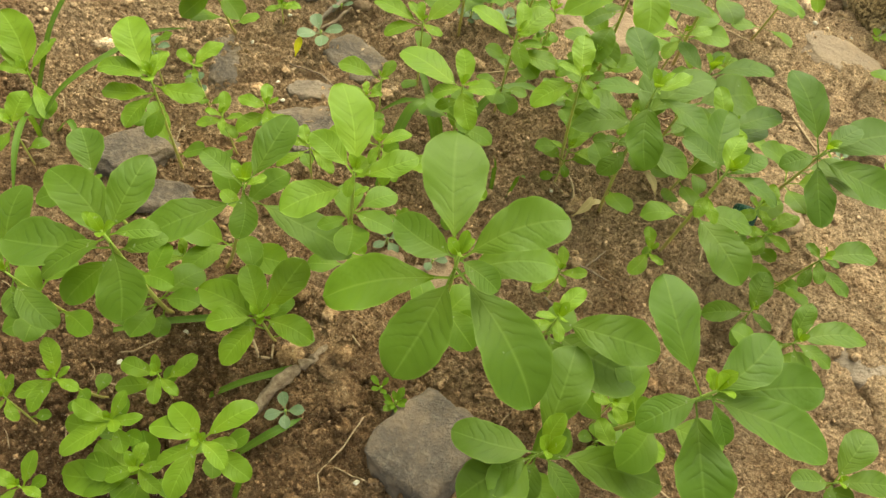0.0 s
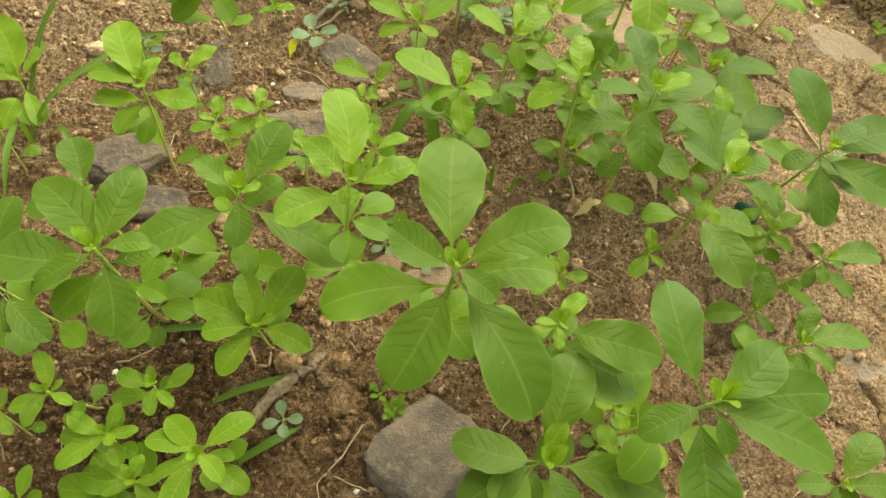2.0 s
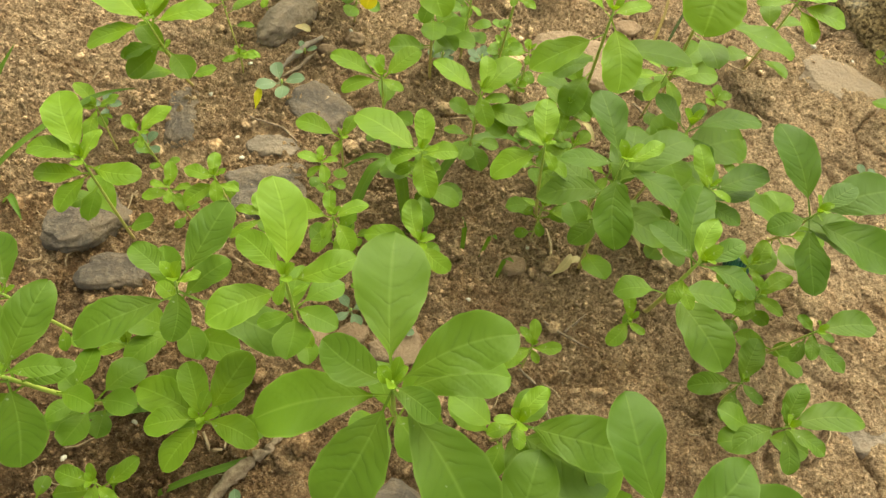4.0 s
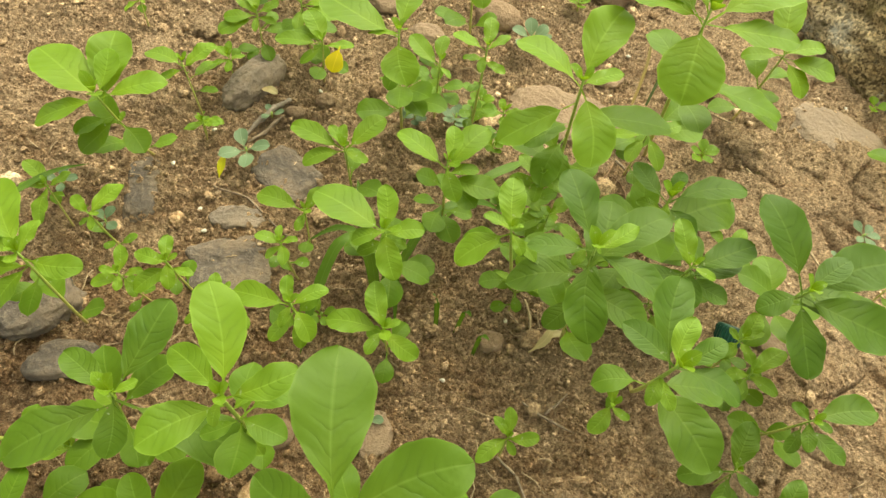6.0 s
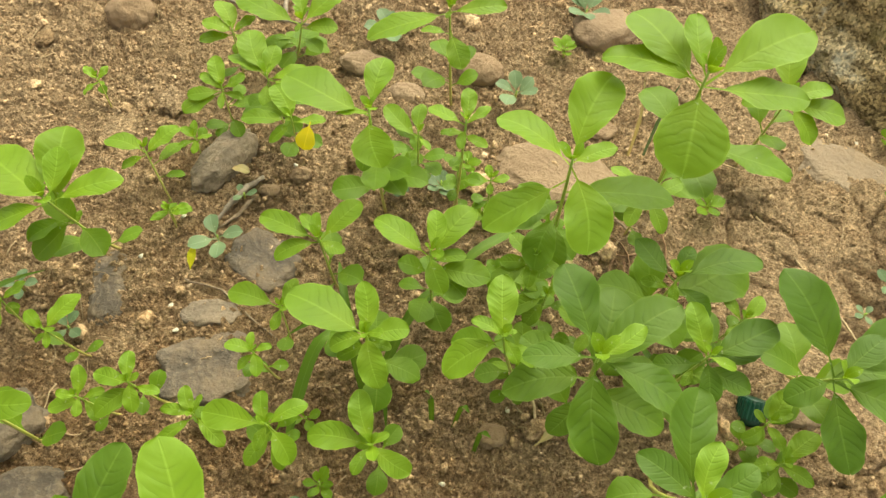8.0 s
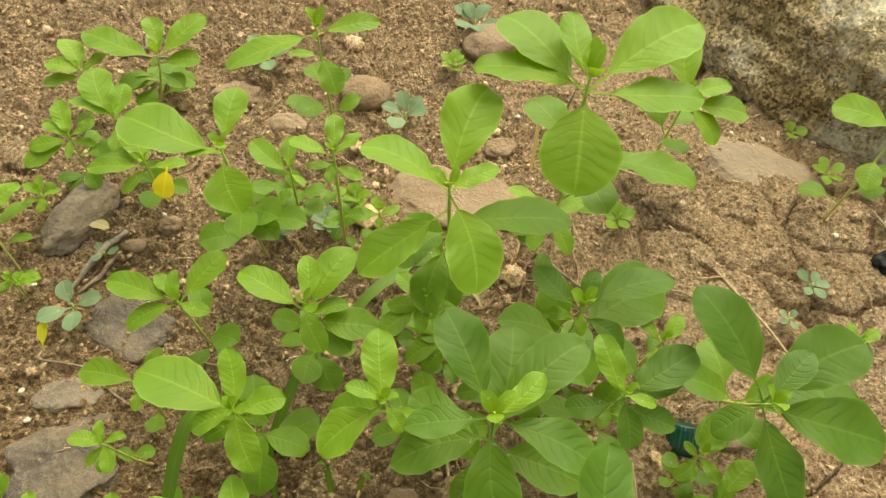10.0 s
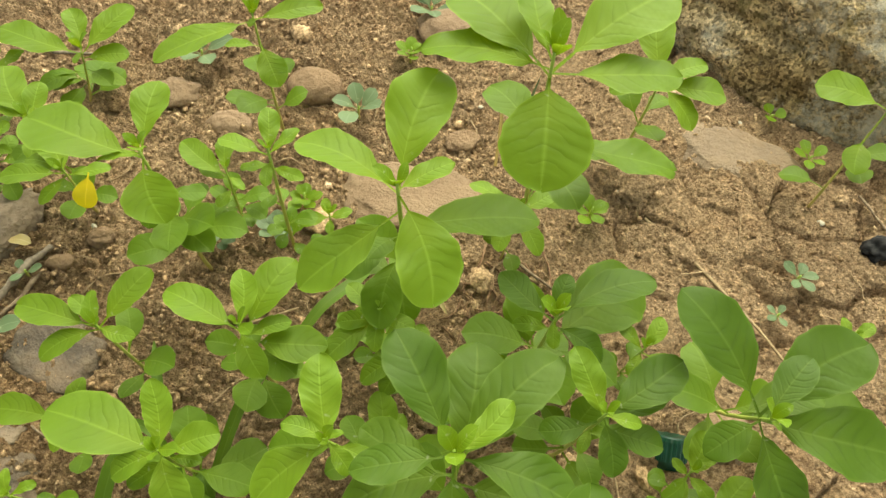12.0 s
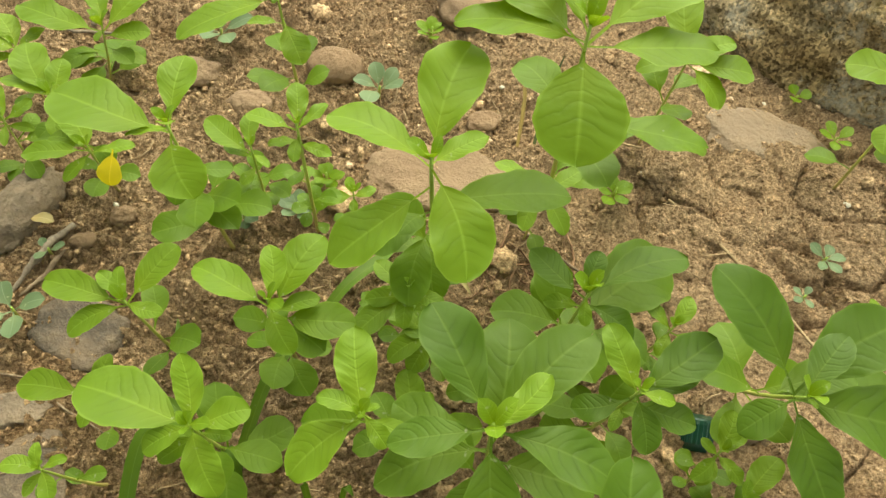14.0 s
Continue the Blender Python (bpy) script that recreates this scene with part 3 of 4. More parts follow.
pigweed(-21, 349, -21, 349, 40, [(122, 13, 16, 0.55, 3), (178, 5, 18, 0.4, 4), (-137, -7, 24, 0.35, 6), (-34, -5, 23, 0.4, 5), (77, 24, 11, 0.4, 4)])
pigweed(75, 336, 75, 336, 67, [(113, 16, 27, 0.5, 4), (175, -5, 33, 0.5, 8), (-114, -5, 16, 0.5, 4), (-24, -17, 23, 0.55, 5), (37, 16, 10, 0.5, 4), (-70, 40, 14, 0.5, 1)])
pigweed(66, 381, 66, 381, 90, [(159, 7, 45, 0.6, 6), (103, 16, 27, 0.5, 4), (-66, -20, 26, 0.6, 5), (-159, -14, 19, 0.55, 4), (18, 7, 21, 0.65, 8), (-16, 40, 12, 0.5, 1), (-147, -7, 17, 0.5, 16), (-6, -5, 12, 0.55, 16)], extra=3, lighter=True)
pigweed(9, 374, 9, 374, 69, [(173, 8, 15, 0.55, 3), (104, 23, 10, 0.5, 2), (-68, -6, 13, 0.6, 3), (22, 12, 10, 0.5, 3), (-128, -11, 11, 0.5, 6)])
pigweed(10, 413, 10, 413, 45, [(169, 4, 32, 0.5, 4), (77, 13, 20, 0.5, 6), (-117, -10, 8, 0.5, 4), (-101, -11, 13, 0.5, 4), (-45, 40, 10, 0.5, 1)])
pigweed(30, 438, 30, 438, 79, [(162, 4, 37, 0.42, 5), (52, 16, 31, 0.5, 5), (106, 16, 16, 0.5, 3), (-13, -8, 15, 0.55, 4), (-156, -8, 26, 0.45, 6), (135, 17, 18, 0.5, 4)], lighter=True)
pigweed(91, 425, 91, 425, 100, [(150, 7, 36, 0.5, 10), (91, 19, 23, 0.5, 4), (-63, -20, 21, 0.6, 6), (59, 13, 37, 0.5, 14), (-4, -2, 32, 0.6, 20), (18, 5, 19, 0.5, 16), (-49, 40, 13, 0.5, 2)], extra=3, lighter=True)
pigweed(146, 408, 128, 366, 135, [(96, 16, 27, 0.55, 5), (-150, -23, 30, 0.62, 8), (157, 4, 15, 0.5, 4), (-51, -20, 12, 0.6, 6), (17, 19, 6, 0.5, 2), (175, -5, 25, 0.6, 30), (-32, -7, 16, 0.5, 16)], low=3)
pigweed(178, 380, 165, 357, 147, [(114, 16, 41, 0.5, 8), (-174, 1, 30, 0.45, 6), (-22, -8, 39, 0.5, 8), (-84, -20, 40, 0.55, 10), (38, 13, 23, 0.45, 5), (-167, -8, 38, 0.55, 34), (43, 13, 51, 0.44, 30), (-56, 0, 4, 0.55, 2), (-129, -20, 24, 0.6, 60), (-17, -10, 39, 0.55, 50), (77, 13, 48, 0.55, 44), (151, 7, 35, 0.55, 40)], low=2)
pigweed(222, 357, 196, 300, 162, [(147, 7, 26, 0.5, 6), (73, 16, 22, 0.5, 5), (35, 13, 24, 0.45, 8), (-17, -5, 28, 0.5, 7), (88, 13, 41, 0.5, 16), (-111, -12, 14, 0.6, 34), (-61, -20, 15, 0.55, 34), (-48, -8, 46, 0.6, 60), (-19, 40, 4, 0.5, 1), (8, -10, 37, 0.6, 60)], low=1)
pigweed(305, 432, 277, 376, 112, [(121, 25, 54, 0.55, 12), (-155, -11, 25, 0.6, 10), (44, 13, 30, 0.5, 5), (27, 13, 54, 0.55, 16), (-75, -23, 42, 0.62, 14), (-13, -8, 55, 0.55, 14), (10, 3, 38, 0.5, 40), (-54, 0, 5, 0.5, 2), (3, -5, 61, 0.55, 44)])
pigweed(222, 382, 222, 382, 108, [(110, 22, 26, 0.5, 5), (30, 7, 38, 0.5, 6), (-12, -11, 14, 0.5, 3), (-83, -23, 21, 0.6, 6), (-175, -8, 22, 0.55, 12), (-21, -5, 26, 0.55, 16), (-121, -5, 11, 0.5, 24), (28, 7, 36, 0.5, 20)], extra=4)
pigweed(210, 420, 210, 420, 110, [(135, 13, 28, 0.55, 8), (21, 4, 46, 0.4, 8), (-97, -23, 11, 0.55, 6), (67, 19, 19, 0.5, 6), (38, -12, 75, 0.5, 42), (-33, -17, 24, 0.55, 12), (170, 3, 15, 0.5, 16), (79, 50, 7, 0.5, 1)], extra=4)
pigweed(289, 323, 289, 323, 83, [(19, 1, 37, 0.5, 5), (144, 15, 12, 0.55, 4), (-92, -9, 15, 0.6, 5), (-25, 6, 10, 0.5, 2), (-38, -5, 26, 0.5, 10), (-117, -11, 17, 0.5, 12)])
pigweed(202, 329, 202, 329, 42, [(103, 26, 16, 0.55, 3), (-123, -9, 19, 0.6, 5), (-27, -2, 12, 0.5, 5)])
pigweed(138, 235, 138, 235, 106, [(57, 13, 21, 0.5, 4), (-173, 6, 11, 0.5, 3), (-77, -5, 12, 0.6, 4), (-2, -2, 55, 0.5, 8), (-151, -4, 14, 0.6, 10), (-15, -5, 54, 0.7, 24), (-60, -5, 28, 0.6, 24)])
pigweed(149, 301, 149, 301, 40, [(95, 24, 16, 0.5, 3), (10, 9, 17, 0.5, 4), (-134, -6, 21, 0.5, 4), (138, 21, 13, 0.5, 2), (-54, -9, 9, 0.6, 6)])
pigweed(277, 272, 277, 272, 72, [(16, 1, 44, 0.42, 4), (72, 21, 25, 0.5, 4), (121, 40, 14, 0.4, 2), (-147, -5, 30, 0.5, 6), (-80, -11, 23, 0.55, 6), (-24, -2, 23, 0.5, 5)])
pigweed(271, 308, 271, 308, 35, [(74, 16, 29, 0.6, 4), (-169, -11, 30, 0.5, 4), (-40, -1, 16, 0.5, 3), (-110, -12, 23, 0.5, 8)])
pigweed(321, 215, 321, 215, 29, [(59, 13, 38, 0.55, 5), (-170, 2, 25, 0.6, 6), (8, 6, 34, 0.5, 5), (-101, -9, 15, 0.5, 6)])
pigweed(192, 197, 192, 197, 45, [(14, 4, 26, 0.6, 4), (131, 11, 21, 0.6, 4), (69, 16, 15, 0.6, 4)])
pigweed(186, 224, 186, 224, 45, [(173, 6, 11, 0.7, 3), (-45, -8, 13, 0.7, 4), (5, 4, 15, 0.6, 4)])
pigweed(161, 493, 151, 446, 155, [(151, 10, 41, 0.5, 8), (71, 19, 51, 0.52, 8), (28, 7, 23, 0.45, 5), (-72, -23, 41, 0.66, 8), (-148, -17, 46, 0.55, 22), (3, 1, 54, 0.5, 36), (-108, -10, 36, 0.55, 60), (-146, -5, 28, 0.5, 50), (-90, -15, 29, 0.6, 70)], lighter=True)
pigweed(212, 510, 212, 510, 60, [(-174, -8, 30, 0.45, 6), (143, 7, 28, 0.4, 6), (-61, -23, 25, 0.55, 6), (28, 7, 24, 0.5, 6), (-119, -11, 22, 0.5, 10)])
pigweed(226, 542, 205, 482, 180, [(165, 1, 47, 0.44, 10), (98, 16, 34, 0.45, 5), (131, 13, 50, 0.6, 14), (33, 13, 60, 0.5, 12), (2, -2, 50, 0.47, 12), (-98, -23, 43, 0.86, 14), (-10, -8, 62, 0.38, 58), (84, 50, 16, 0.4, 2), (60, 55, 13, 0.4, 2)], lighter=True)
pigweed(291, 571, 291, 571, 90, [(87, 22, 46, 0.5, 5), (21, 4, 29, 0.5, 4), (-176, -8, 27, 0.5, 6), (-2, -8, 39, 0.55, 8), (-51, -23, 30, 0.6, 8)], lighter=True)
pigweed(50, 491, 50, 491, 125, [(159, 7, 52, 0.62, 8), (84, 16, 35, 0.5, 6), (-178, -8, 18, 0.4, 5), (-68, -20, 29, 0.84, 8), (-103, -23, 19, 0.6, 30), (-70, 45, 16, 0.5, 1), (6, -10, 19, 0.5, 34)], extra=4, lighter=True)
yellowing = pigweed(-18, 555, -8, 530, 68, [(-177, 1, 32, 0.42, 6), (-133, -18, 19, 0.45, 8), (157, 7, 23, 0.55, 8), (11, 4, 21, 0.5, 8), (126, 18, 27, 0.6, 5)], label="pigweed seedling with one yellowed drooping leaf, beside a rock")
pigweed(-44, 650, -26, 632, 55, [(158, 4, 56, 0.42, 6), (110, 21, 30, 0.5, 4), (50, 16, 42, 0.5, 6), (10, 1, 26, 0.6, 10), (-6, -11, 23, 0.5, 26), (-158, -6, 21, 0.5, 30), (-107, -5, 9, 0.5, 4), (-179, 0, 23, 0.4, 24)], extra=4, lighter=True)
pigweed(83, 620, 80, 606, 100, [(-157, -8, 55, 0.5, 5), (-102, -5, 7, 0.6, 3), (16, 4, 37, 0.4, 5), (172, -2, 20, 0.5, 24), (-65, -23, 28, 0.65, 20)], lighter=True)
pigweed(96, 526, 101, 488, 127, [(43, 13, 16, 0.45, 4), (92, 22, 20, 0.5, 4), (160, 8, 22, 0.5, 6), (-98, -11, 12, 0.5, 10), (-22, -5, 14, 0.5, 16), (-175, -1, 13, 0.5, 14)], extra=7, lighter=True)
pigweed(-32, 563, -32, 563, 70, [(120, 19, 36, 0.6, 5), (85, 20, 23, 0.6, 5), (-9, 0, 30, 0.6, 8), (157, 10, 30, 0.5, 6), (-85, -12, 19, 0.5, 10), (26, 10, 26, 0.5, 8)], extra=6, lighter=True)
pigweed(-69, 572, -69, 572, 45, [(116, 19, 26, 0.5, 4), (37, 18, 18, 0.5, 4), (-163, 0, 24, 0.5, 6), (-146, -6, 30, 0.5, 8), (-83, -11, 14, 0.4, 6), (153, 11, 20, 0.5, 5), (-10, 0, 15, 0.45, 8)], extra=4)
pigweed(-78, 629, -78, 629, 45, [(172, 11, 23, 0.6, 5), (124, 18, 28, 0.6, 5), (-34, -4, 17, 0.5, 6), (-166, -4, 25, 0.5, 8), (44, 15, 20, 0.5, 5)], extra=4)
pigweed(-93, 503, -105, 516, 40, [(167, 4, 30, 0.6, 5), (48, 16, 27, 0.6, 5), (-153, -17, 19, 0.55, 6), (83, -5, 3, 0.5, 10), (65, -5, 27, 0.5, 14)])
pigweed(-84, 486, -84, 486, 20, [(-136, -6, 12, 0.6, 3), (3, 5, 15, 0.5, 3)])
pigweed(-81, 538, -81, 538, 30, [(152, 13, 13, 0.5, 3), (11, 10, 12, 0.5, 3), (-81, -9, 11, 0.6, 4), (105, 23, 13, 0.5, 3), (-146, -4, 14, 0.4, 5)])
pigweed(-164, 581, -164, 581, 30, [(146, 14, 15, 0.5, 3), (70, 19, 12, 0.5, 3), (-30, -3, 6, 0.5, 4), (-124, -10, 14, 0.5, 5)])
pigweed(69, 537, 72, 520, 79, [(143, 15, 29, 0.5, 8), (91, 20, 21, 0.5, 6), (155, 9, 16, 0.55, 12), (-41, -7, 11, 0.5, 8), (-122, -5, 12, 0.6, 20), (-143, -5, 23, 0.6, 30)], extra=8)
pigweed(118, 519, 118, 519, 45, [(-165, 1, 15, 0.6, 4), (16, 9, 12, 0.6, 4), (109, 22, 10, 0.6, 3), (-91, -11, 9, 0.6, 5)], extra=3)
pigweed(144, 436, 144, 436, 90, [(-174, 1, 18, 0.5, 10), (89, 17, 14, 0.6, 5), (-25, -4, 10, 0.55, 6), (133, 10, 20, 0.55, 10), (-31, 1, 16, 0.55, 3), (-99, -9, 17, 0.5, 4), (-144, -8, 28, 0.5, 10)], extra=4)
pigweed(154, 431, 154, 431, 60, [(-154, -11, 22, 0.55, 6), (147, 10, 31, 0.4, 8), (56, 13, 17, 0.6, 6), (-124, -11, 18, 0.6, 10)], extra=4)
pigweed(177, 410, 177, 410, 70, [(147, 11, 20, 0.55, 10), (74, 15, 15, 0.55, 6), (32, 10, 24, 0.55, 6), (-120, -11, 13, 0.6, 10), (-25, -5, 16, 0.5, 12)], extra=4)
pigweed(260, 431, 260, 431, 60, [(128, 15, 16, 0.5, 6), (51, 14, 19, 0.5, 6), (-30, -5, 19, 0.6, 8), (-123, -10, 13, 0.6, 8)], extra=4)
pigweed(271, 379, 271, 379, 50, [(131, 13, 9, 0.6, 6), (59, 16, 20, 0.6, 5), (-55, -9, 15, 0.55, 6), (-134, -9, 15, 0.6, 8), (-144, -6, 11, 0.55, 8), (26, 10, 15, 0.5, 5), (-144, -4, 16, 0.5, 6)], extra=3)
pigweed(275, 358, 275, 358, 50, [(-168, 1, 14, 0.6, 4), (66, 22, 10, 0.5, 3), (-25, -4, 18, 0.55, 5), (-137, -8, 18, 0.6, 6), (-116, -9, 17, 0.6, 6), (42, 13, 26, 0.5, 5)], extra=3)
pigweed(404, 552, 412, 555, 84, [(158, 8, 40, 0.6, 4), (-119, -9, 24, 0.7, 26), (37, 14, 32, 0.55, 5), (-56, -10, 23, 0.55, 6)])
pigweed(378, 448, 378, 448, 30, [(99, 17, 12, 0.5, 3), (27, 10, 16, 0.5, 3)])
pigweed(-214, 360, -214, 360, 31, [(132, 17, 51, 0.55, 4), (77, 17, 31, 0.25, 4), (137, 16, 31, 0.5, 5), (-50, -5, 32, 0.35, 10), (179, 7, 20, 0.5, 4)])
pigweed(-195, 310, -195, 310, 45, [(85, 24, 23, 0.7, 4), (157, 13, 17, 0.5, 4), (-101, -11, 18, 0.5, 6)])
pigweed(-117, 195, -117, 195, 100, [(-32, -10, 32, 0.5, 10), (102, 20, 44, 0.5, 6), (144, 12, 28, 0.5, 6), (-63, -11, 20, 0.5, 10)])
pigweed(-83, 483, -83, 483, 20, [(9, 10, 13, 0.5, 3), (-150, -1, 13, 0.5, 3)])
pigweed(-68, 255, -68, 255, 36, [(-154, -2, 16, 0.5, 4), (-23, -1, 7, 0.6, 5), (111, 19, 12, 0.5, 4), (17, 5, 20, 0.4, 6), (-68, -5, 22, 0.35, 6)])
pigweed(143, 392, 143, 392, 45, [(166, 4, 15, 0.4, 5), (61, 14, 21, 0.6, 5), (6, 2, 32, 0.6, 6), (90, 17, 29, 0.5, 6)], extra=3)



# ---- stones ----
def stone(name, x, y, z, sx, sy, sz, turn, seed, mat, label, rough=0.16, detail=4, flat=0.0, tilt=0.0, block=0.0, grit=0.0):
    """A worn stone of half sizes sx, sy, sz (m), sunk into the soil about z."""
    bm = bmesh.new()
    bmesh.ops.create_icosphere(bm, subdivisions=detail, radius=1.0)
    off = Vector((seed * 3.7, seed * 1.3, seed * 7.1))
    for v in bm.verts:
        p = v.co.copy()
        k = 1 + rough * 1.6 * noise.noise(p * 1.2 + off) + rough * 0.7 * noise.noise(p * 3.1 + off) + rough * 0.3 * noise.noise(p * 8.0 + off)
        d = noise.voronoi(p * 1.6 + off)[0]
        k += rough * 0.9 * (d[1] - d[0])
        if block:
            q = max(abs(p.x), abs(p.y), abs(p.z))
            p = p.lerp(p / q * 0.9, block)
        if grit:
            w = Vector((p.x * sx, p.y * sy, p.z * sz))
            k += grit * (noise.noise(w * 55.0) + 0.6 * noise.noise(w * 130.0)) - grit * 2.0 * max(0.0, noise.noise(w * 26.0 + off)) ** 2
        v.co = p * k
        if flat and v.co.z > 1 - flat:
            v.co.z = 1 - flat + (v.co.z - 1 + flat) * 0.2
        v.co = Vector((v.co.x * sx, v.co.y * sy, v.co.z * sz))
    me = bpy.data.meshes.new(name)
    bm.to_mesh(me)
    bm.free()
    me.polygons.foreach_set("use_smooth", np.ones(len(me.polygons), dtype=bool))
    me.materials.append(mat)
    ob = tagged(new(name, me), label, "stone")
    ob.matrix_world = pose(x, y, ground_at(x, y) + z, tilt, 0, turn)
    return ob


stone("boulder", 0.567, 0.773, 0.014, 0.33, 0.20, 0.085, -50, 4, M_BOULDER, "large dark boulder mottled with moss and pale lichen", 0.08, 7, block=0.1, grit=0.02)
stone("flat_stone", 0.376, 0.598, -0.004, 0.047, 0.024, 0.011, -26, 9, M_PALE, "pale flat stone half sunk in dry soil", 0.09, 5, 0.3)
stone("stone", 0.101, 0.655, 0.004, 0.019, 0.014, 0.012, -20, 12, M_BROWN, "rounded brown egg-shaped stone lying on soil", 0.08, 4)
stone("flat_stone", 0.162, 0.566, 0.0, 0.042, 0.026, 0.012, -8, 15, M_SAND, "pinkish flat sandstone slab behind the plants", 0.14, 5, 0.4)
stone("stone", 0.197, 0.715, 0.003, 0.028, 0.019, 0.013, 30, 18, M_SAND, "pale pinkish stone bedded in soil", 0.15, 4, 0.2)
stone("stone", 0.195, 0.609, 0.001, 0.011, 0.008, 0.005, 20, 21, M_BROWN, "small flat brown stone on the soil", 0.15, 4, 0.3)
stone("rock", -0.067, 0.541, 0.003, 0.031, 0.014, 0.012, 66, 26, M_GREYROCK, "rough grey-brown rock with pitted surface", 0.12, 5, block=0.15)
stone("slate_piece", -0.022, 0.468, -0.001, 0.025, 0.019, 0.007, -30, 31, M_DARK, "flat dark grey slate bedded in soil", 0.10, 5, 0.2, block=0.45)
stone("slate_piece", -0.036, 0.388, -0.005, 0.032, 0.021, 0.010, 18, 34, M_SLATE, "broken grey slate slab flush with soil", 0.26, 5, 0.2, block=0.2)
stone("slate_piece", -0.042, 0.425, -0.001, 0.017, 0.009, 0.006, 5, 36, M_GREYROCK, "small brown-grey slate chip in soil", 0.2, 4, 0.3, block=0.45)
stone("slate_piece", -0.112, 0.435, -0.003, 0.026, 0.013, 0.007, 105, 38, M_SLATE, "worn grey slate sunk in soil", 0.12, 4, 0.2, block=0.45)
stone("slate_piece", -0.137, 0.338, 0.001, 0.026, 0.017, 0.010, 40, 41, M_SLATE, "upright grey slate edge among the stems", 0.14, 5, 0.3, block=0.45)
stone("slate_piece", -0.107, 0.308, 0.000, 0.021, 0.012, 0.009, 10, 43, M_SLATE, "dark slate lump half buried in soil", 0.16, 4, 0.3, block=0.45)
stone("rock", 0.094, 0.187, 0.000, 0.033, 0.029, 0.018, 60, 47, M_DARK, "smooth dark grey rock with a pale worn edge", 0.10, 5, 0.25, block=0.45)
stone("stone", 0.366, 0.310, -0.009, 0.022, 0.018, 0.010, 15, 51, M_GREYROCK, "weathered brown stone at the bed's edge", 0.2, 4, 0.3)
stone("stone", 0.010, 0.652, 0.001, 0.016, 0.011, 0.008, 5, 54, M_SAND, "small tan stone on crumbly soil", 0.16, 4)
stone("stone", 0.048, 0.628, 0.0, 0.014, 0.010, 0.006, -10, 56, M_SAND, "flat pinkish stone in soil", 0.14, 4)
stone("stone", -0.182, 0.675, 0.004, 0.018, 0.015, 0.013, 50, 58, M_BROWN, "tan stone lying on crumbly soil", 0.15, 4)
stone("stone", 0.313, 0.410, -0.001, 0.014, 0.012, 0.007, 30, 61, M_SAND, "pinkish stone between the leaves", 0.15, 4)
stone("stone", 0.135, 0.369, 0.002, 0.0085, 0.007, 0.005, 10, 63, M_BROWN, "small blocky brown stone on soil", 0.14, 3, 0.3)
stone("stone", 0.045, 0.300, 0.002, 0.010, 0.008, 0.006, 40, 65, M_BROWN, "rounded brown pebble beside a stem", 0.1, 4)
stone("stone", 0.066, 0.294, 0.002, 0.009, 0.007, 0.005, 0, 67, M_SAND, "tan pebble on the soil", 0.12, 4)
stone("stone", -0.03, 0.520, 0.002, 0.007, 0.005, 0.005, 0, 69, M_BROWN, "small brown pebble near the rock", 0.16, 3)
stone("stone", -0.012, 0.537, 0.002, 0.007, 0.0055, 0.005, 20, 71, M_BROWN, "brown clod-like stone on soil", 0.2, 4)
stone("cinder", 0.433, 0.517, 0.003, 0.009, 0.007, 0.006, 20, 73, M_CHAR, "black crumpled cinder lying on dry soil", 0.3, 4)


for k, (cx, cy, ca, cb) in enumerate([(0.333, 0.545, 0.020, 0.014), (0.300, 0.565, 0.013, 0.009), (0.365, 0.545, 0.012, 0.010), (0.318, 0.520, 0.012, 0.008),
                                      (0.028, 0.222, 0.016, 0.011), (0.052, 0.226, 0.013, 0.010), (0.040, 0.206, 0.010, 0.008), (-0.150, 0.560, 0.016, 0.012), (-0.120, 0.590, 0.013, 0.010)]):
    stone("soil_clod", cx, cy, -0.001, ca, cb, 0.006, 37 * k, 120 + k, M_SOIL, "broken clod of dried brown soil crust", 0.3, 4, 0.3)


# ---- small weeds, grass and litter ----
WEEDS = 0


def rosette(x, y, radius, count, mat, label, rise=22, seed=0, tier=1, wr=0.55, up=0.004):
    """A small low weed: leaves spread from one point on the ground."""
    global WEEDS
    WEEDS += 1
    r = random.Random(900 + WEEDS)
    g = ground_at(x, y) + up
    weed = tagged(new("small_weed"), label, "plant", "small weeds between the plants")
    weed.location = (x, y, g)
    high = 0.25 * radius + 0.002
    vs, fs, us = tube([(0, 0, -0.012), (0, 0, high * 0.5), (0.0005, 0, high * tier)], [0.0009, 0.0008, 0.0006], 6)
    part("stem", mesh("stem", vs, fs, M_STEM, us), weed)
    for q in range(count * tier):
        lvl = q // count
        ln = radius * r.uniform(0.8, 1.1) * (1 - 0.25 * lvl)
        ob = part("leaf", leaf_mesh(ln, ln * wr, 5000 + WEEDS * 20 + q, mat, petiole=0.22, rows=9, cols=6, lift=0.06, notch=0.01, frill=0.3), weed)
        ob.matrix_local = leaf_pose((0, 0, high * (0.5 + 0.5 * lvl)), 360 * q / count + r.uniform(-18, 18) + lvl * 40 + seed, rise + r.uniform(-8, 8))
    return weed


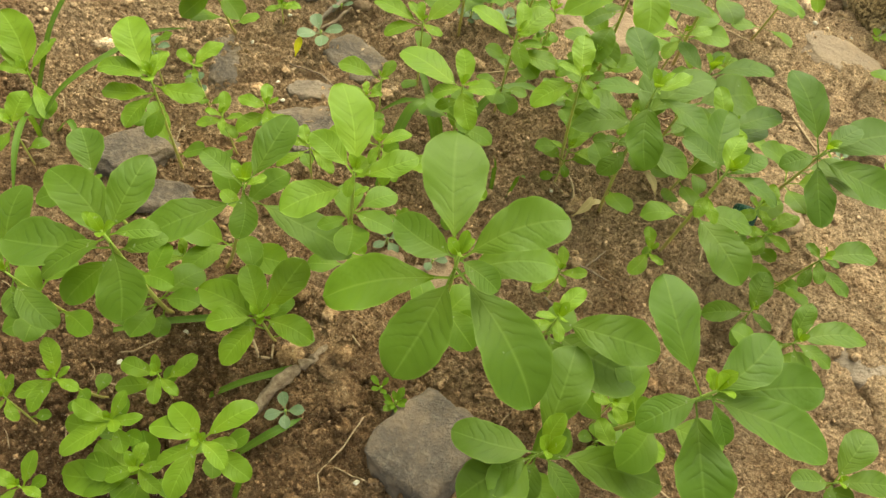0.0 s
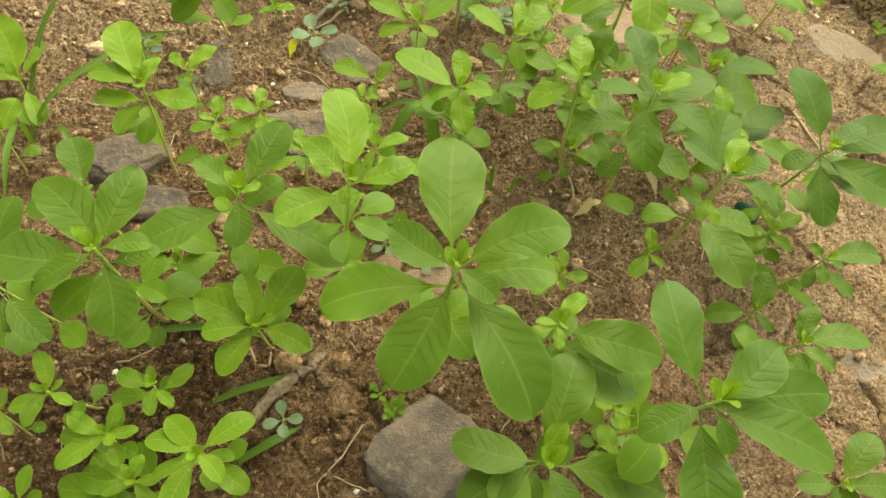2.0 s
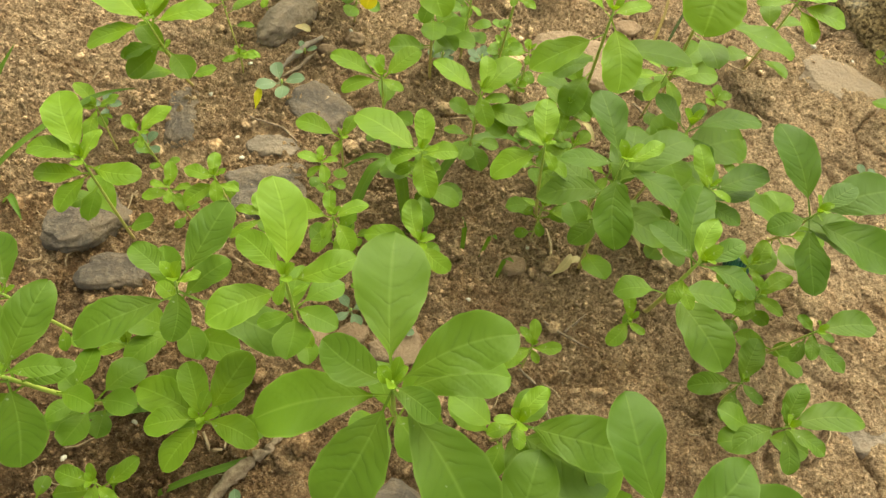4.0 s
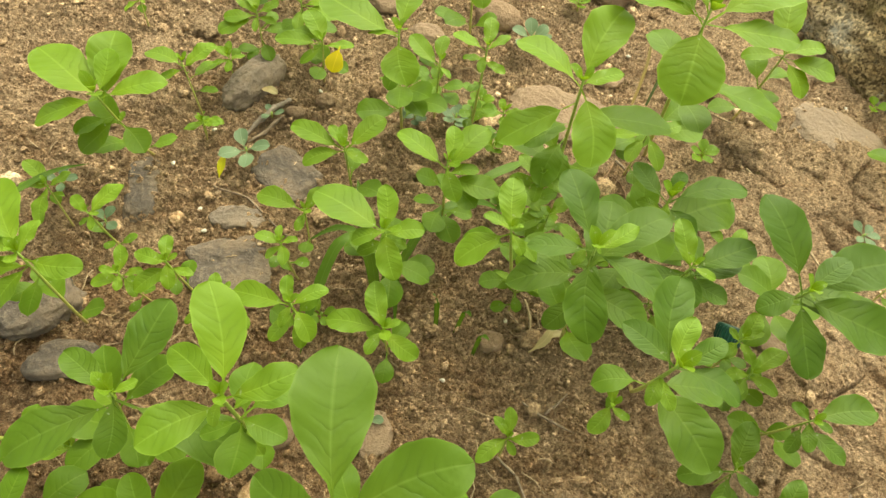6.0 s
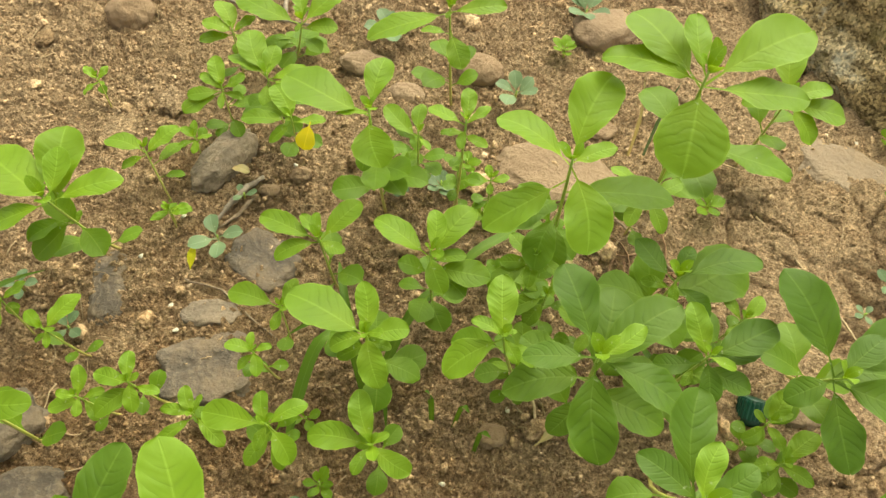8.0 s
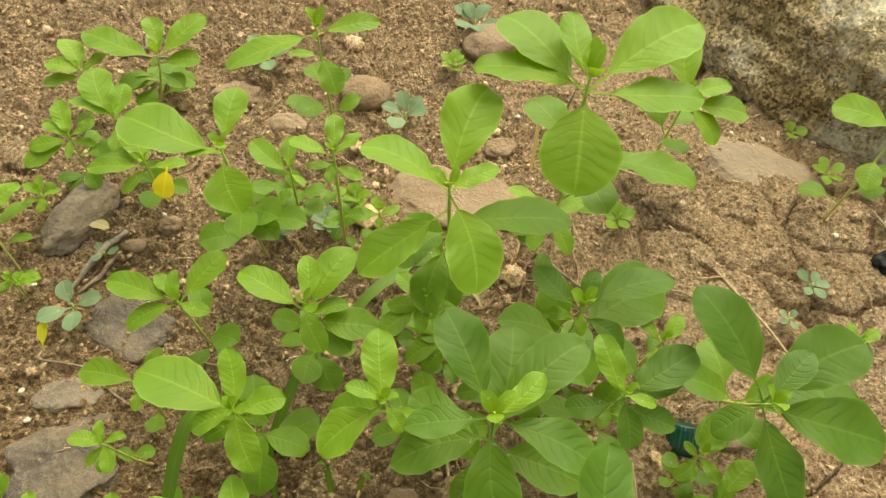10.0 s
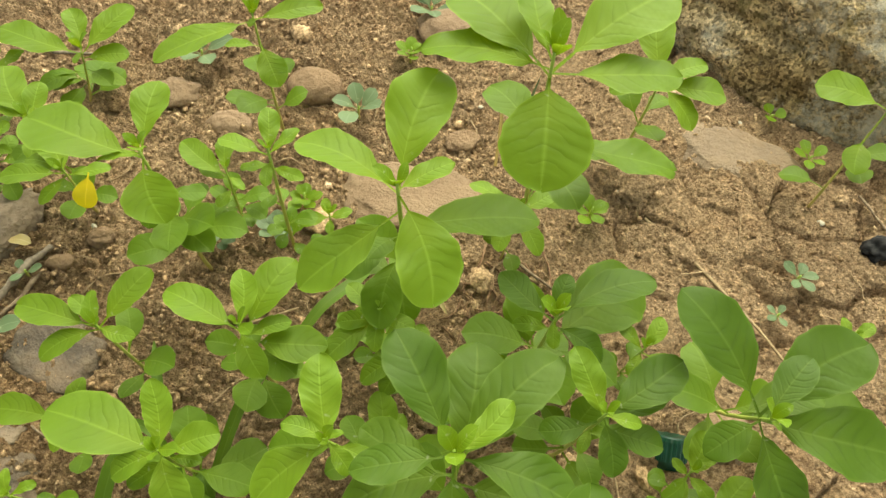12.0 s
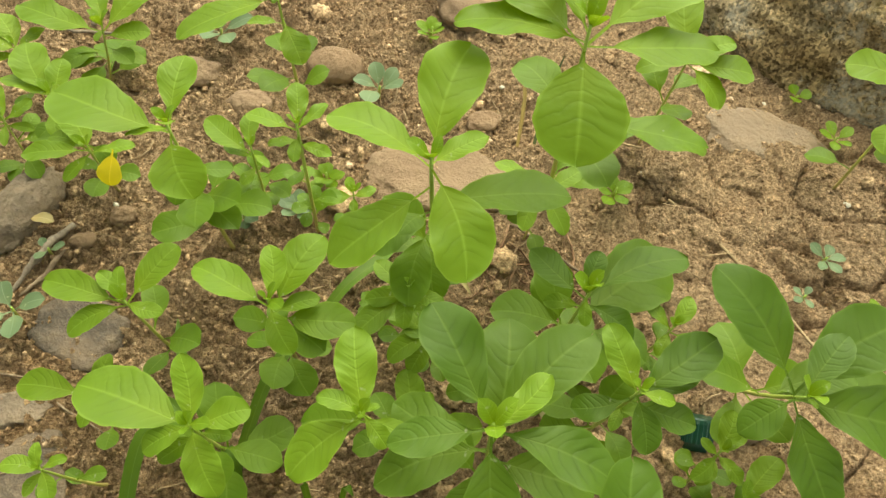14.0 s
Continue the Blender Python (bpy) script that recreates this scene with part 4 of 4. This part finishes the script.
GREY_WEED = "low grey-green weed with rounded leaves flat on soil"
rosette(-0.050, 0.472, 0.019, 4, M_GREY, GREY_WEED, 16, 20, up=0.010)
rosette(0.026, 0.681, 0.022, 6, M_GREY, GREY_WEED, 24, 10)
rosette(0.130, 0.628, 0.022, 5, M_GREY, GREY_WEED, 30, 40)
rosette(0.181, 0.729, 0.020, 6, M_GREY, GREY_WEED, 25, 40)
rosette(0.376, 0.497, 0.011, 5, M_GREY, "tiny dark grey-green weed on dry soil", 12, 0)
rosette(0.357, 0.474, 0.009, 4, M_GREY, "tiny dark grey-green weed on dry soil", 12, 30)
rosette(0.040, 0.314, 0.013, 4, M_GREY, GREY_WEED, 12, 50)
rosette(0.072, 0.305, 0.010, 3, M_GREY, GREY_WEED, 12, 0)
rosette(0.012, 0.187, 0.013, 4, M_GREY, GREY_WEED, 10, 15)
rosette(-0.160, 0.424, 0.012, 4, M_GREY, GREY_WEED, 12, 15)
rosette(-0.122, 0.402, 0.012, 4, M_GREY, GREY_WEED, 12, 60)
rosette(0.266, 0.545, 0.014, 5, M_MID, "small fresh green seedling on dry soil", 26, 10, 2)
rosette(0.165, 0.684, 0.013, 5, M_YOUNG, "small bright green seedling beside a pale stone", 30, 10, 2)
rosette(0.070, 0.206, 0.011, 5, M_LOW, "small dark green seedling at the rock's edge", 35, 10, 2, 0.4)
rosette(0.060, 0.214, 0.009, 4, M_LOW, "small dark green seedling at the rock's edge", 35, 50, 1, 0.4)
rosette(0.416, 0.588, 0.013, 5, M_YOUNG, "pale yellow-green seedling under the boulder", 18, 10)
rosette(0.404, 0.627, 0.009, 3, M_MID, "small round-leaved weed under the boulder", 20, 0, 1, 0.9)
rosette(-0.045, 0.512, 0.010, 3, M_GREY, GREY_WEED, 20, 0)
rosette(0.205, 0.226, 0.014, 6, M_LOW, "lobed dark green weed below larger leaves", 10, 0, 1, 0.7)
rosette(0.190, 0.214, 0.013, 5, M_LOW, "lobed dark green weed below larger leaves", 10, 30, 1, 0.7)
rosette(0.16, 0.505, 0.014, 5, M_LOW, "low green weed in the shade of taller stems", 20, 0, 2, 0.6)
rosette(0.115, 0.515, 0.013, 5, M_MID, "low green weed in the shade of taller stems", 25, 0, 2, 0.6)
rosette(0.085, 0.535, 0.012, 5, M_GREY, "low green weed in the shade of taller stems", 25, 0, 2, 0.6)
rosette(0.10, 0.555, 0.012, 5, M_MID, "low green weed in the shade of taller stems", 25, 20, 2, 0.6)
rosette(0.056, 0.53, 0.012, 5, M_GREY, "low green weed in the shade of taller stems", 25, 50, 2, 0.6)
rosette(0.13, 0.47, 0.014, 5, M_LOW, "low green weed in the shade of taller stems", 25, 50, 2, 0.6)
rosette(0.155, 0.46, 0.013, 5, M_MID, "low green weed in the shade of taller stems", 25, 20, 2, 0.6)
rosette(0.03, 0.365, 0.011, 4, M_MID, "low green weed in the shade of taller stems", 20, 20, 1, 0.6)
rosette(0.045, 0.33, 0.010, 5, M_MID, "low green weed in the shade of taller stems", 20, 20, 2, 0.5)


def grass_blade(points, width, label="long green grass blade arching over soil", mat=None):
    """A folded tapering blade along a bowed line; points in mm."""
    pts = [Vector(p) / 1000 for p in points]
    n = 22
    verts, faces, uvs = [], [], []
    for i in range(n + 1):
        t = i / n * (len(pts) - 1)
        k = min(int(t), len(pts) - 2)
        f = t - k
        p0, p1, p2, p3 = pts[max(k - 1, 0)], pts[k], pts[k + 1], pts[min(k + 2, len(pts) - 1)]
        c = 0.5 * (2 * p1 + (p2 - p0) * f + (2 * p0 - 5 * p1 + 4 * p2 - p3) * f * f + (3 * p1 - p0 - 3 * p2 + p3) * f ** 3)
        d = (p2 - p1).normalized()
        side = d.cross(Vector((0, 0, 1)))
        side = side.normalized() if side.length > 0.05 else Vector((1, 0, 0))
        up = side.cross(d)
        u = i / n
        half = width / 2000 * (0.7 + 0.6 * u if u < 0.5 else 1.0) * min(1.0, (1 - u) * 3.0 + 0.03)
        for j, (s, z) in enumerate(((-1, 0.25), (-0.5, 0.1), (0, 0), (0.5, 0.1), (1, 0.25))):
            verts.append(c + side * s * half + up * z * half)
            uvs.append((u, j / 4))
    for i in range(n):
        for j in range(4):
            faces.append((i * 5 + j, i * 5 + j + 1, i * 5 + 6 + j, i * 5 + 5 + j))
    ob = tagged(new("grass_blade", mesh("grass_blade", verts, faces, mat or M_GRASS, uvs)), label, "grass", "grass blades")
    return ob


grass_blade([(62, 378, -2), (52, 400, 34), (36, 395, 44), (26, 362, 20), (24, 338, 3)], 7)
grass_blade([(62, 378, -2), (66, 392, 30), (72, 382, 34), (76, 362, 12)], 5)
grass_blade([(62, 380, -2), (82, 430, 26), (108, 455, 24), (130, 462, 8)], 7)
grass_blade([(60, 382, -2), (45, 410, 24), (28, 418, 22), (8, 412, 8)], 5)
grass_blade([(58, 398, -2), (42, 430, 16), (34, 452, 12), (28, 470, 4)], 5)
grass_blade([(100, 372, -2), (98, 380, 22), (95, 378, 34)], 3.5, "short upright grass blade in soil")
grass_blade([(112, 372, -2), (116, 378, 18), (120, 372, 26)], 3, "short upright grass blade in soil")
grass_blade([(125, 360, -2), (128, 366, 14), (133, 362, 20)], 3, "short upright grass blade in soil")
grass_blade([(-34, 188, 2), (-15, 200, 8), (8, 214, 6), (16, 222, 2)], 4.5, "dark grass blade lying on soil")
grass_blade([(-100, 213, 2), (-75, 222, 8), (-50, 232, 6), (-30, 240, 2)], 4.5, "dark grass blade lying on soil")
grass_blade([(92, 455, 2), (112, 480, 14), (130, 498, 12), (140, 512, 4)], 7)
grass_blade([(-10, 160, -2), (8, 172, 14), (22, 186, 10)], 5, "dark grass blade lying on soil")
grass_blade([(-2, 138, -2), (2, 146, 20), (3, 150, 30)], 4, "short upright grass blade in soil")
grass_blade([(-205, 330, -2), (-185, 352, 34), (-150, 400, 44), (-128, 420, 40)], 4.5)
grass_blade([(-200, 330, -2), (-190, 320, 40), (-178, 290, 52), (-170, 262, 40)], 4)
grass_blade([(-215, 350, -2), (-210, 390, 40), (-200, 420, 60)], 4)
grass_blade([(-195, 340, -2), (-172, 330, 30), (-158, 316, 30)], 4)
grass_blade([(158, 505, -2), (170, 492, 10), (178, 480, 6)], 4, "pale dry grass blade lying on soil", M_DRY)
grass_blade([(214, 468, 0), (206, 456, 16), (203, 446, 14)], 4)
grass_blade([(214, 470, 0), (200, 470, 12), (188, 474, 6)], 5, "yellowing grass blade near the stems", M_YOUNG)
grass_blade([(216, 440, 0), (218, 424, 18), (224, 412, 16)], 4)
grass_blade([(215, 590, -2), (216, 598, 30), (212, 606, 60)], 2.5, "thin pale dry stalk in soil", M_DRY)
grass_blade([(226, 592, -2), (230, 600, 30), (236, 604, 60)], 2.5, "thin grey-green stalk in soil", M_GREY)


def litter(name, points, radii, mat, label, category="twig", sides=7, lumps=0.0):
    """A stick, twig or straw along points (mm), lying on the soil."""
    pts = [Vector((p[0] / 1000, p[1] / 1000, ground_at(p[0] / 1000, p[1] / 1000) + p[2] / 1000)) for p in points]
    fine, rad = [], []
    n = 5
    for k in range(len(pts) - 1):
        for q in range(n + (k == len(pts) - 2)):
            f = q / n
            c = pts[k].lerp(pts[k + 1], f)
            c += noise.noise_vector(c * 120.0) * radii[k] * 0.0007
            fine.append(c)
            rad.append((radii[k] + (radii[k + 1] - radii[k]) * f) / 1000 * (1 + lumps * noise.noise(c * 300.0)))
    vs, fs, us = tube(fine, rad, sides)
    if lumps:
        vs = [v + noise.noise_vector(v * 420.0) * radii[0] * 0.0005 for v in vs]
    return tagged(new(name, mesh(name, vs, fs, mat, us)), label, category)


litter("stick", [(-8, 182, 2), (2, 203, 3), (12, 217, 3), (24, 231, 2)], [3.4, 4.2, 3.4, 1.6], M_STICK, "weathered brown stick lying on the soil", "stick", 9, 0.35)
litter("bark_piece", [(-62, 488, 3), (-52, 505, 5), (-44, 519, 5), (-36, 530, 4)], [0.9, 2.0, 2.3, 1.3], M_BARK, "pale curled strip of bark on dark soil", "bark", 9, 0.5)
litter("bark_piece", [(-56, 487, 1), (-46, 500, 2), (-37, 512, 2)], [0.9, 1.6, 0.8], M_STICK, "dark broken strip of bark on soil", "bark", 8, 0.5)
litter("twig", [(303, 549, 4), (321, 514, 5), (339, 479, 5), (356, 443, 4)], [1.0, 1.0, 0.9, 0.7], M_STRAW, "long thin dry twig lying on pale soil")
litter("twig", [(205, 530, 2), (228, 508, 3), (246, 492, 2)], [1.0, 0.9, 0.6], M_STICK, "thin brown twig under the leaves")
litter("twig", [(252, 588, 2), (270, 590, 4), (290, 582, 3)], [0.9, 0.9, 0.6], M_STRAW, "thin dry straw on the soil")
litter("twig", [(60, 476, 2), (82, 482, 4), (100, 486, 5)], [0.7, 0.7, 0.5], M_STRAW, "thin dry straw on the soil")
litter("twig", [(-66, 446, 2), (-40, 440, 3), (-18, 424, 3), (2, 412, 2)], [0.7, 0.7, 0.6, 0.5], M_STICK, "thin grey twig over slate")
litter("twig", [(152, 402, 2), (157, 388, 3), (158, 376, 2)], [0.9, 0.9, 0.6], M_STRAW, "short pale twig lying on soil")
litter("twig", [(142, 392, 2), (150, 384, 2)], [0.9, 0.6], M_STRAW, "short pale twig lying on soil")
litter("twig", [(148, 300, 2), (160, 290, 3), (170, 272, 2)], [0.9, 0.9, 0.5], M_STICK, "grey rotten twig on soil")
litter("twig", [(250, 355, 2), (252, 372, 3), (253, 392, 2)], [0.7, 0.7, 0.5], M_STRAW, "thin dry straw on the soil")
litter("twig", [(240, 220, 2), (250, 205, 3), (262, 186, 2)], [0.9, 0.9, 0.6], M_STICK, "thin brown twig under the leaves")
litter("twig", [(-112, 712, 2), (-75, 695, 4), (-40, 690, 3)], [1.2, 1.2, 0.8], M_BARK, "pale dry twig on crumbly soil")
litter("twig", [(-66, 718, 2), (-62, 698, 4)], [2.0, 2.0], M_BARK, "short pale stick on crumbly soil")
litter("twig", [(55, 195, 2), (48, 176, 3), (38, 160, 2), (42, 150, 2)], [0.45, 0.45, 0.4, 0.3], M_STRAW, "thin dry root fibre on soil")
litter("twig", [(-18, 222, 14), (-12, 214, 8), (-6, 218, 3), (-8, 226, 2)], [0.8, 0.9, 0.8, 0.6], M_STRAW, "curled dry tendril on soil")
litter("twig", [(440, 560, 2), (444, 530, 3), (446, 505, 2)], [0.9, 0.8, 0.5], M_STICK, "thin dry twig lying on pale soil")


def loose_leaf(name, x, y, z, ln, wr, az, el, roll, mat, label):
    ob = tagged(new(name, leaf_mesh(ln, ln * wr, int(x * 9000 + y * 777) % 991, mat, petiole=0.12, rows=10, cols=8, lift=0.14)), label, "leaf")
    ob.matrix_world = leaf_pose((x, y, ground_at(x, y) + z), az, el, roll)
    return ob


loose_leaf("petal", -0.064, 0.452, 0.002, 0.015, 0.36, 84, 38, 10, M_PETAL, "fallen bright yellow petal on soil")
loose_leaf("fallen_leaf", 0.158, 0.366, 0.003, 0.022, 0.28, 55, 8, 20, M_DRY, "dry straw-coloured leaf at a stem's foot")
loose_leaf("fallen_leaf", 0.165, 0.375, 0.004, 0.016, 0.4, 20, 12, -20, M_DRY, "dry straw-coloured leaf at a stem's foot")
loose_leaf("fallen_leaf", -0.060, 0.532, 0.010, 0.016, 0.45, -15, 8, -10, M_DRY, "pale yellow leaf lying against the rock")
ob = part("leaf", leaf_mesh(0.018, 0.0130, 77, M_YELLOW, petiole=0.15, rows=12, cols=8, lift=0.10), yellowing, "bright yellow drooping leaf")
ob.matrix_local = leaf_pose(Vector((0.004, 0.529, 0.066)) - yellowing.location, 255, -48, 5)
loose_leaf("fallen_leaf", 0.215, 0.398, 0.004, 0.020, 0.35, 120, 8, 10, M_DRY, "pale dry leaf lying on soil")


def chip(x, y, size, seed, mat, label):
    return stone("chip", x, y, size * 0.25, size, size * 0.7, size * 0.5, seed * 47, seed, mat, label, 0.3, 2)


for k, (cx, cy, cs) in enumerate([(-0.061, 0.411, 0.0028), (-0.07, 0.428, 0.003), (0.407, 0.539, 0.0035), (0.35, 0.631, 0.004), (-0.086, 0.708, 0.006),
                                  (-0.09, 0.196, 0.0032), (-0.06, 0.222, 0.0035), (0.29, 0.57, 0.003), (0.262, 0.585, 0.003), (0.142, 0.386, 0.003), (-0.018, 0.545, 0.003),
                                  (0.11, 0.34, 0.003), (-0.08, 0.49, 0.0028), (0.09, 0.665, 0.0035), (0.385, 0.628, 0.003), (0.21, 0.64, 0.003), (0.06, 0.16, 0.003), (-0.1, 0.46, 0.003)]):
    chip(cx, cy, cs * 0.62, 100 + k, M_WHITE, "small white chip of stone on soil")


def bottle_cap(x, y):
    """A ridged plastic cap lying tipped in the soil."""
    cap = tagged(new("bottle_cap"), "dark teal ridged plastic cap half hidden by leaves", "bottle cap")
    n, rad, hi = 96, 0.0085, 0.012
    verts, faces = [], []
    prof = [(0.86, 0.0, 0), (1.0, 0.0, 1), (1.0, 0.8, 1), (0.95, 0.95, 0), (0.85, 1.0, 0)]
    for f, z, rib in prof:
        for k in range(n):
            a = 2 * math.pi * k / n
            q = rad * f * (1 + (0.05 if rib and k % 4 < 2 else 0.0))
            verts.append((q * math.cos(a), q * math.sin(a), z * hi))
    for i in range(len(prof) - 1):
        for k in range(n):
            k2 = (k + 1) % n
            faces.append((i * n + k, i * n + k2, (i + 1) * n + k2, (i + 1) * n + k))
    faces.append(tuple((len(prof) - 1) * n + k for k in range(n)))
    part("shell", mesh("shell", verts, faces, M_TEAL, smooth=False), cap)
    vs, fs, us = tube([(0, 0, -0.004), (0, 0, 0.0), (0, 0, 0.003)], [rad * 0.9] * 3, 32)
    part("seal_ring", mesh("seal_ring", vs, fs, M_TEAL, us), cap)
    cap.matrix_world = pose(x, y, ground_at(x, y) - 0.003, 55, 0, 170)


bottle_cap(0.283, 0.402)

stone("stone", 0.024, 0.289, 0.003, 0.010, 0.009, 0.009, 10, 81, M_BROWN, "round reddish-brown pebble under large leaves", 0.08, 4)
stone("stone", 0.077, 0.301, 0.001, 0.010, 0.014, 0.005, 10, 83, M_SAND, "flat tan pebble on soil", 0.12, 4, 0.3)
litter("twig", [(158, 334, 2), (168, 329, 4), (176, 325, 3), (188, 322, 2)], [0.6, 1.0, 0.9, 0.5], M_STICK, "dark rotten root lying on soil", "root", 8, 0.5)
litter("twig", [(172, 330, 2), (178, 336, 3), (184, 344, 2)], [0.8, 0.8, 0.5], M_STICK, "dark rotten root lying on soil", "root", 7, 0.3)


# ---- crumbs of soil ----
def ground_heights(x, y):
    """ground_at() for arrays."""
    i = np.clip(np.searchsorted(GX, x) - 1, 0, len(GX) - 2)
    j = np.clip(np.searchsorted(GY, y) - 1, 0, len(GY) - 2)
    a, b = (x - GX[i]) / (GX[i + 1] - GX[i]), (y - GY[j]) / (GY[j + 1] - GY[j])
    return (GH[j, i] * (1 - a) + GH[j, i + 1] * a) * (1 - b) + (GH[j + 1, i] * (1 - a) + GH[j + 1, i + 1] * a) * b


def scatter_crumbs(name, label, n, low, high, sub, seed, tail, ruggedness=0.3):
    """Loose angular crumbs: jittered octahedra where sub is 0, else jittered icospheres."""
    rng = np.random.default_rng(seed)
    if sub:
        bm = bmesh.new()
        bmesh.ops.create_icosphere(bm, subdivisions=sub, radius=1.0)
        base = np.array([v.co[:] for v in bm.verts])
        tri = np.array([[v.index for v in f.verts] for f in bm.faces])
        bm.free()
    else:
        base = np.array([(1, 0, 0), (-1, 0, 0), (0, 1, 0), (0, -1, 0), (0, 0, 1), (0, 0, -1)], dtype=float)
        tri = np.array([(0, 2, 4), (2, 1, 4), (1, 3, 4), (3, 0, 4), (2, 0, 5), (1, 2, 5), (3, 1, 5), (0, 3, 5)])
    x, y = rng.uniform(-0.30, 0.52, n), rng.uniform(0.08, 0.84, n)
    # the dry crust carries less loose grit
    bare = np.clip((x - 0.18) * 6.0, 0, 0.65) > rng.uniform(0, 1, n)
    x, y = x[~bare], y[~bare]
    n = len(x)
    size = np.clip(low * (1 + rng.pareto(tail, n)), low, high)
    s = base[None] * (1 + ruggedness * rng.standard_normal((n, len(base), 1))) + 0.5 * ruggedness * rng.standard_normal((n, len(base), 3))
    s = s * (size[:, None] * rng.uniform(0.55, 1.35, (n, 3)))[:, None, :] * np.array((1.0, 1.0, 0.7))
    a = rng.uniform(0, 6.28, n)[:, None]
    co = np.empty_like(s)
    co[..., 0] = s[..., 0] * np.cos(a) - s[..., 1] * np.sin(a) + x[:, None]
    co[..., 1] = s[..., 0] * np.sin(a) + s[..., 1] * np.cos(a) + y[:, None]
    co[..., 2] = s[..., 2] + (ground_heights(x, y) + size * 0.25)[:, None]
    faces = (tri[None] + (np.arange(n) * len(base))[:, None, None]).reshape(-1, 3)
    me = bpy.data.meshes.new(name)
    co = co.reshape(-1, 3)
    me.vertices.add(len(co))
    me.vertices.foreach_set("co", co.ravel())
    me.loops.add(faces.size)
    me.loops.foreach_set("vertex_index", faces.ravel())
    me.polygons.add(len(faces))
    me.polygons.foreach_set("loop_start", np.arange(0, faces.size, 3))
    me.update(calc_edges=True)
    me.materials.append(M_CRUMB)
    tagged(new(name, me), label, "soil", kind="stuff")


scatter_crumbs("soil_grit", "fine loose grit of brown soil", 110000, 0.0006, 0.0015, 0, 5, 3.0)
scatter_crumbs("soil_crumbs", "loose crumbs and small clods of brown soil", 4200, 0.0012, 0.0028, 1, 6, 2.8)
scatter_crumbs("soil_clods", "scattered clods of dried brown soil", 200, 0.0030, 0.0070, 3, 9, 2.4, 0.12)


def scatter_fibres(name, label, n, seed, spot, longest, thick, mat):
    """Fine dry roots and straw bits strewn over a stretch of the bed; spot gives its x and y limits."""
    r = random.Random(seed)
    verts, faces, uvs = [], [], []
    for _ in range(n):
        x, y, a = r.uniform(spot[0], spot[1]), r.uniform(spot[2], spot[3]), r.uniform(0, 6.28)
        ln, bow = r.uniform(0.25, 1.0) * longest, r.uniform(-0.8, 0.8)
        pts = []
        for k in range(5):
            px, py = x + ln * k / 4 * math.cos(a + bow * k / 4), y + ln * k / 4 * math.sin(a + bow * k / 4)
            pts.append((px, py, ground_at(px, py) + 0.001 + 0.0015 * r.random()))
        vs, fs, us = tube(pts, [thick * r.uniform(0.4, 1.0)] * 5, 4)
        o = len(verts)
        verts += vs
        uvs += us
        faces += [tuple(i + o for i in f) for f in fs]
    tagged(new(name, mesh(name, verts, faces, mat, uvs)), label, "litter", kind="stuff")


scatter_fibres("dry_fibres", "fine dry root fibres and straw on soil", 480, 8, (-0.3, 0.5, 0.1, 0.8), 0.026, 0.0005, M_STRAW)
scatter_fibres("dry_roots", "tangle of reddish-brown dead rootlets under the leaves", 90, 4, (0.185, 0.245, 0.455, 0.505), 0.034, 0.0007, M_ROOT)
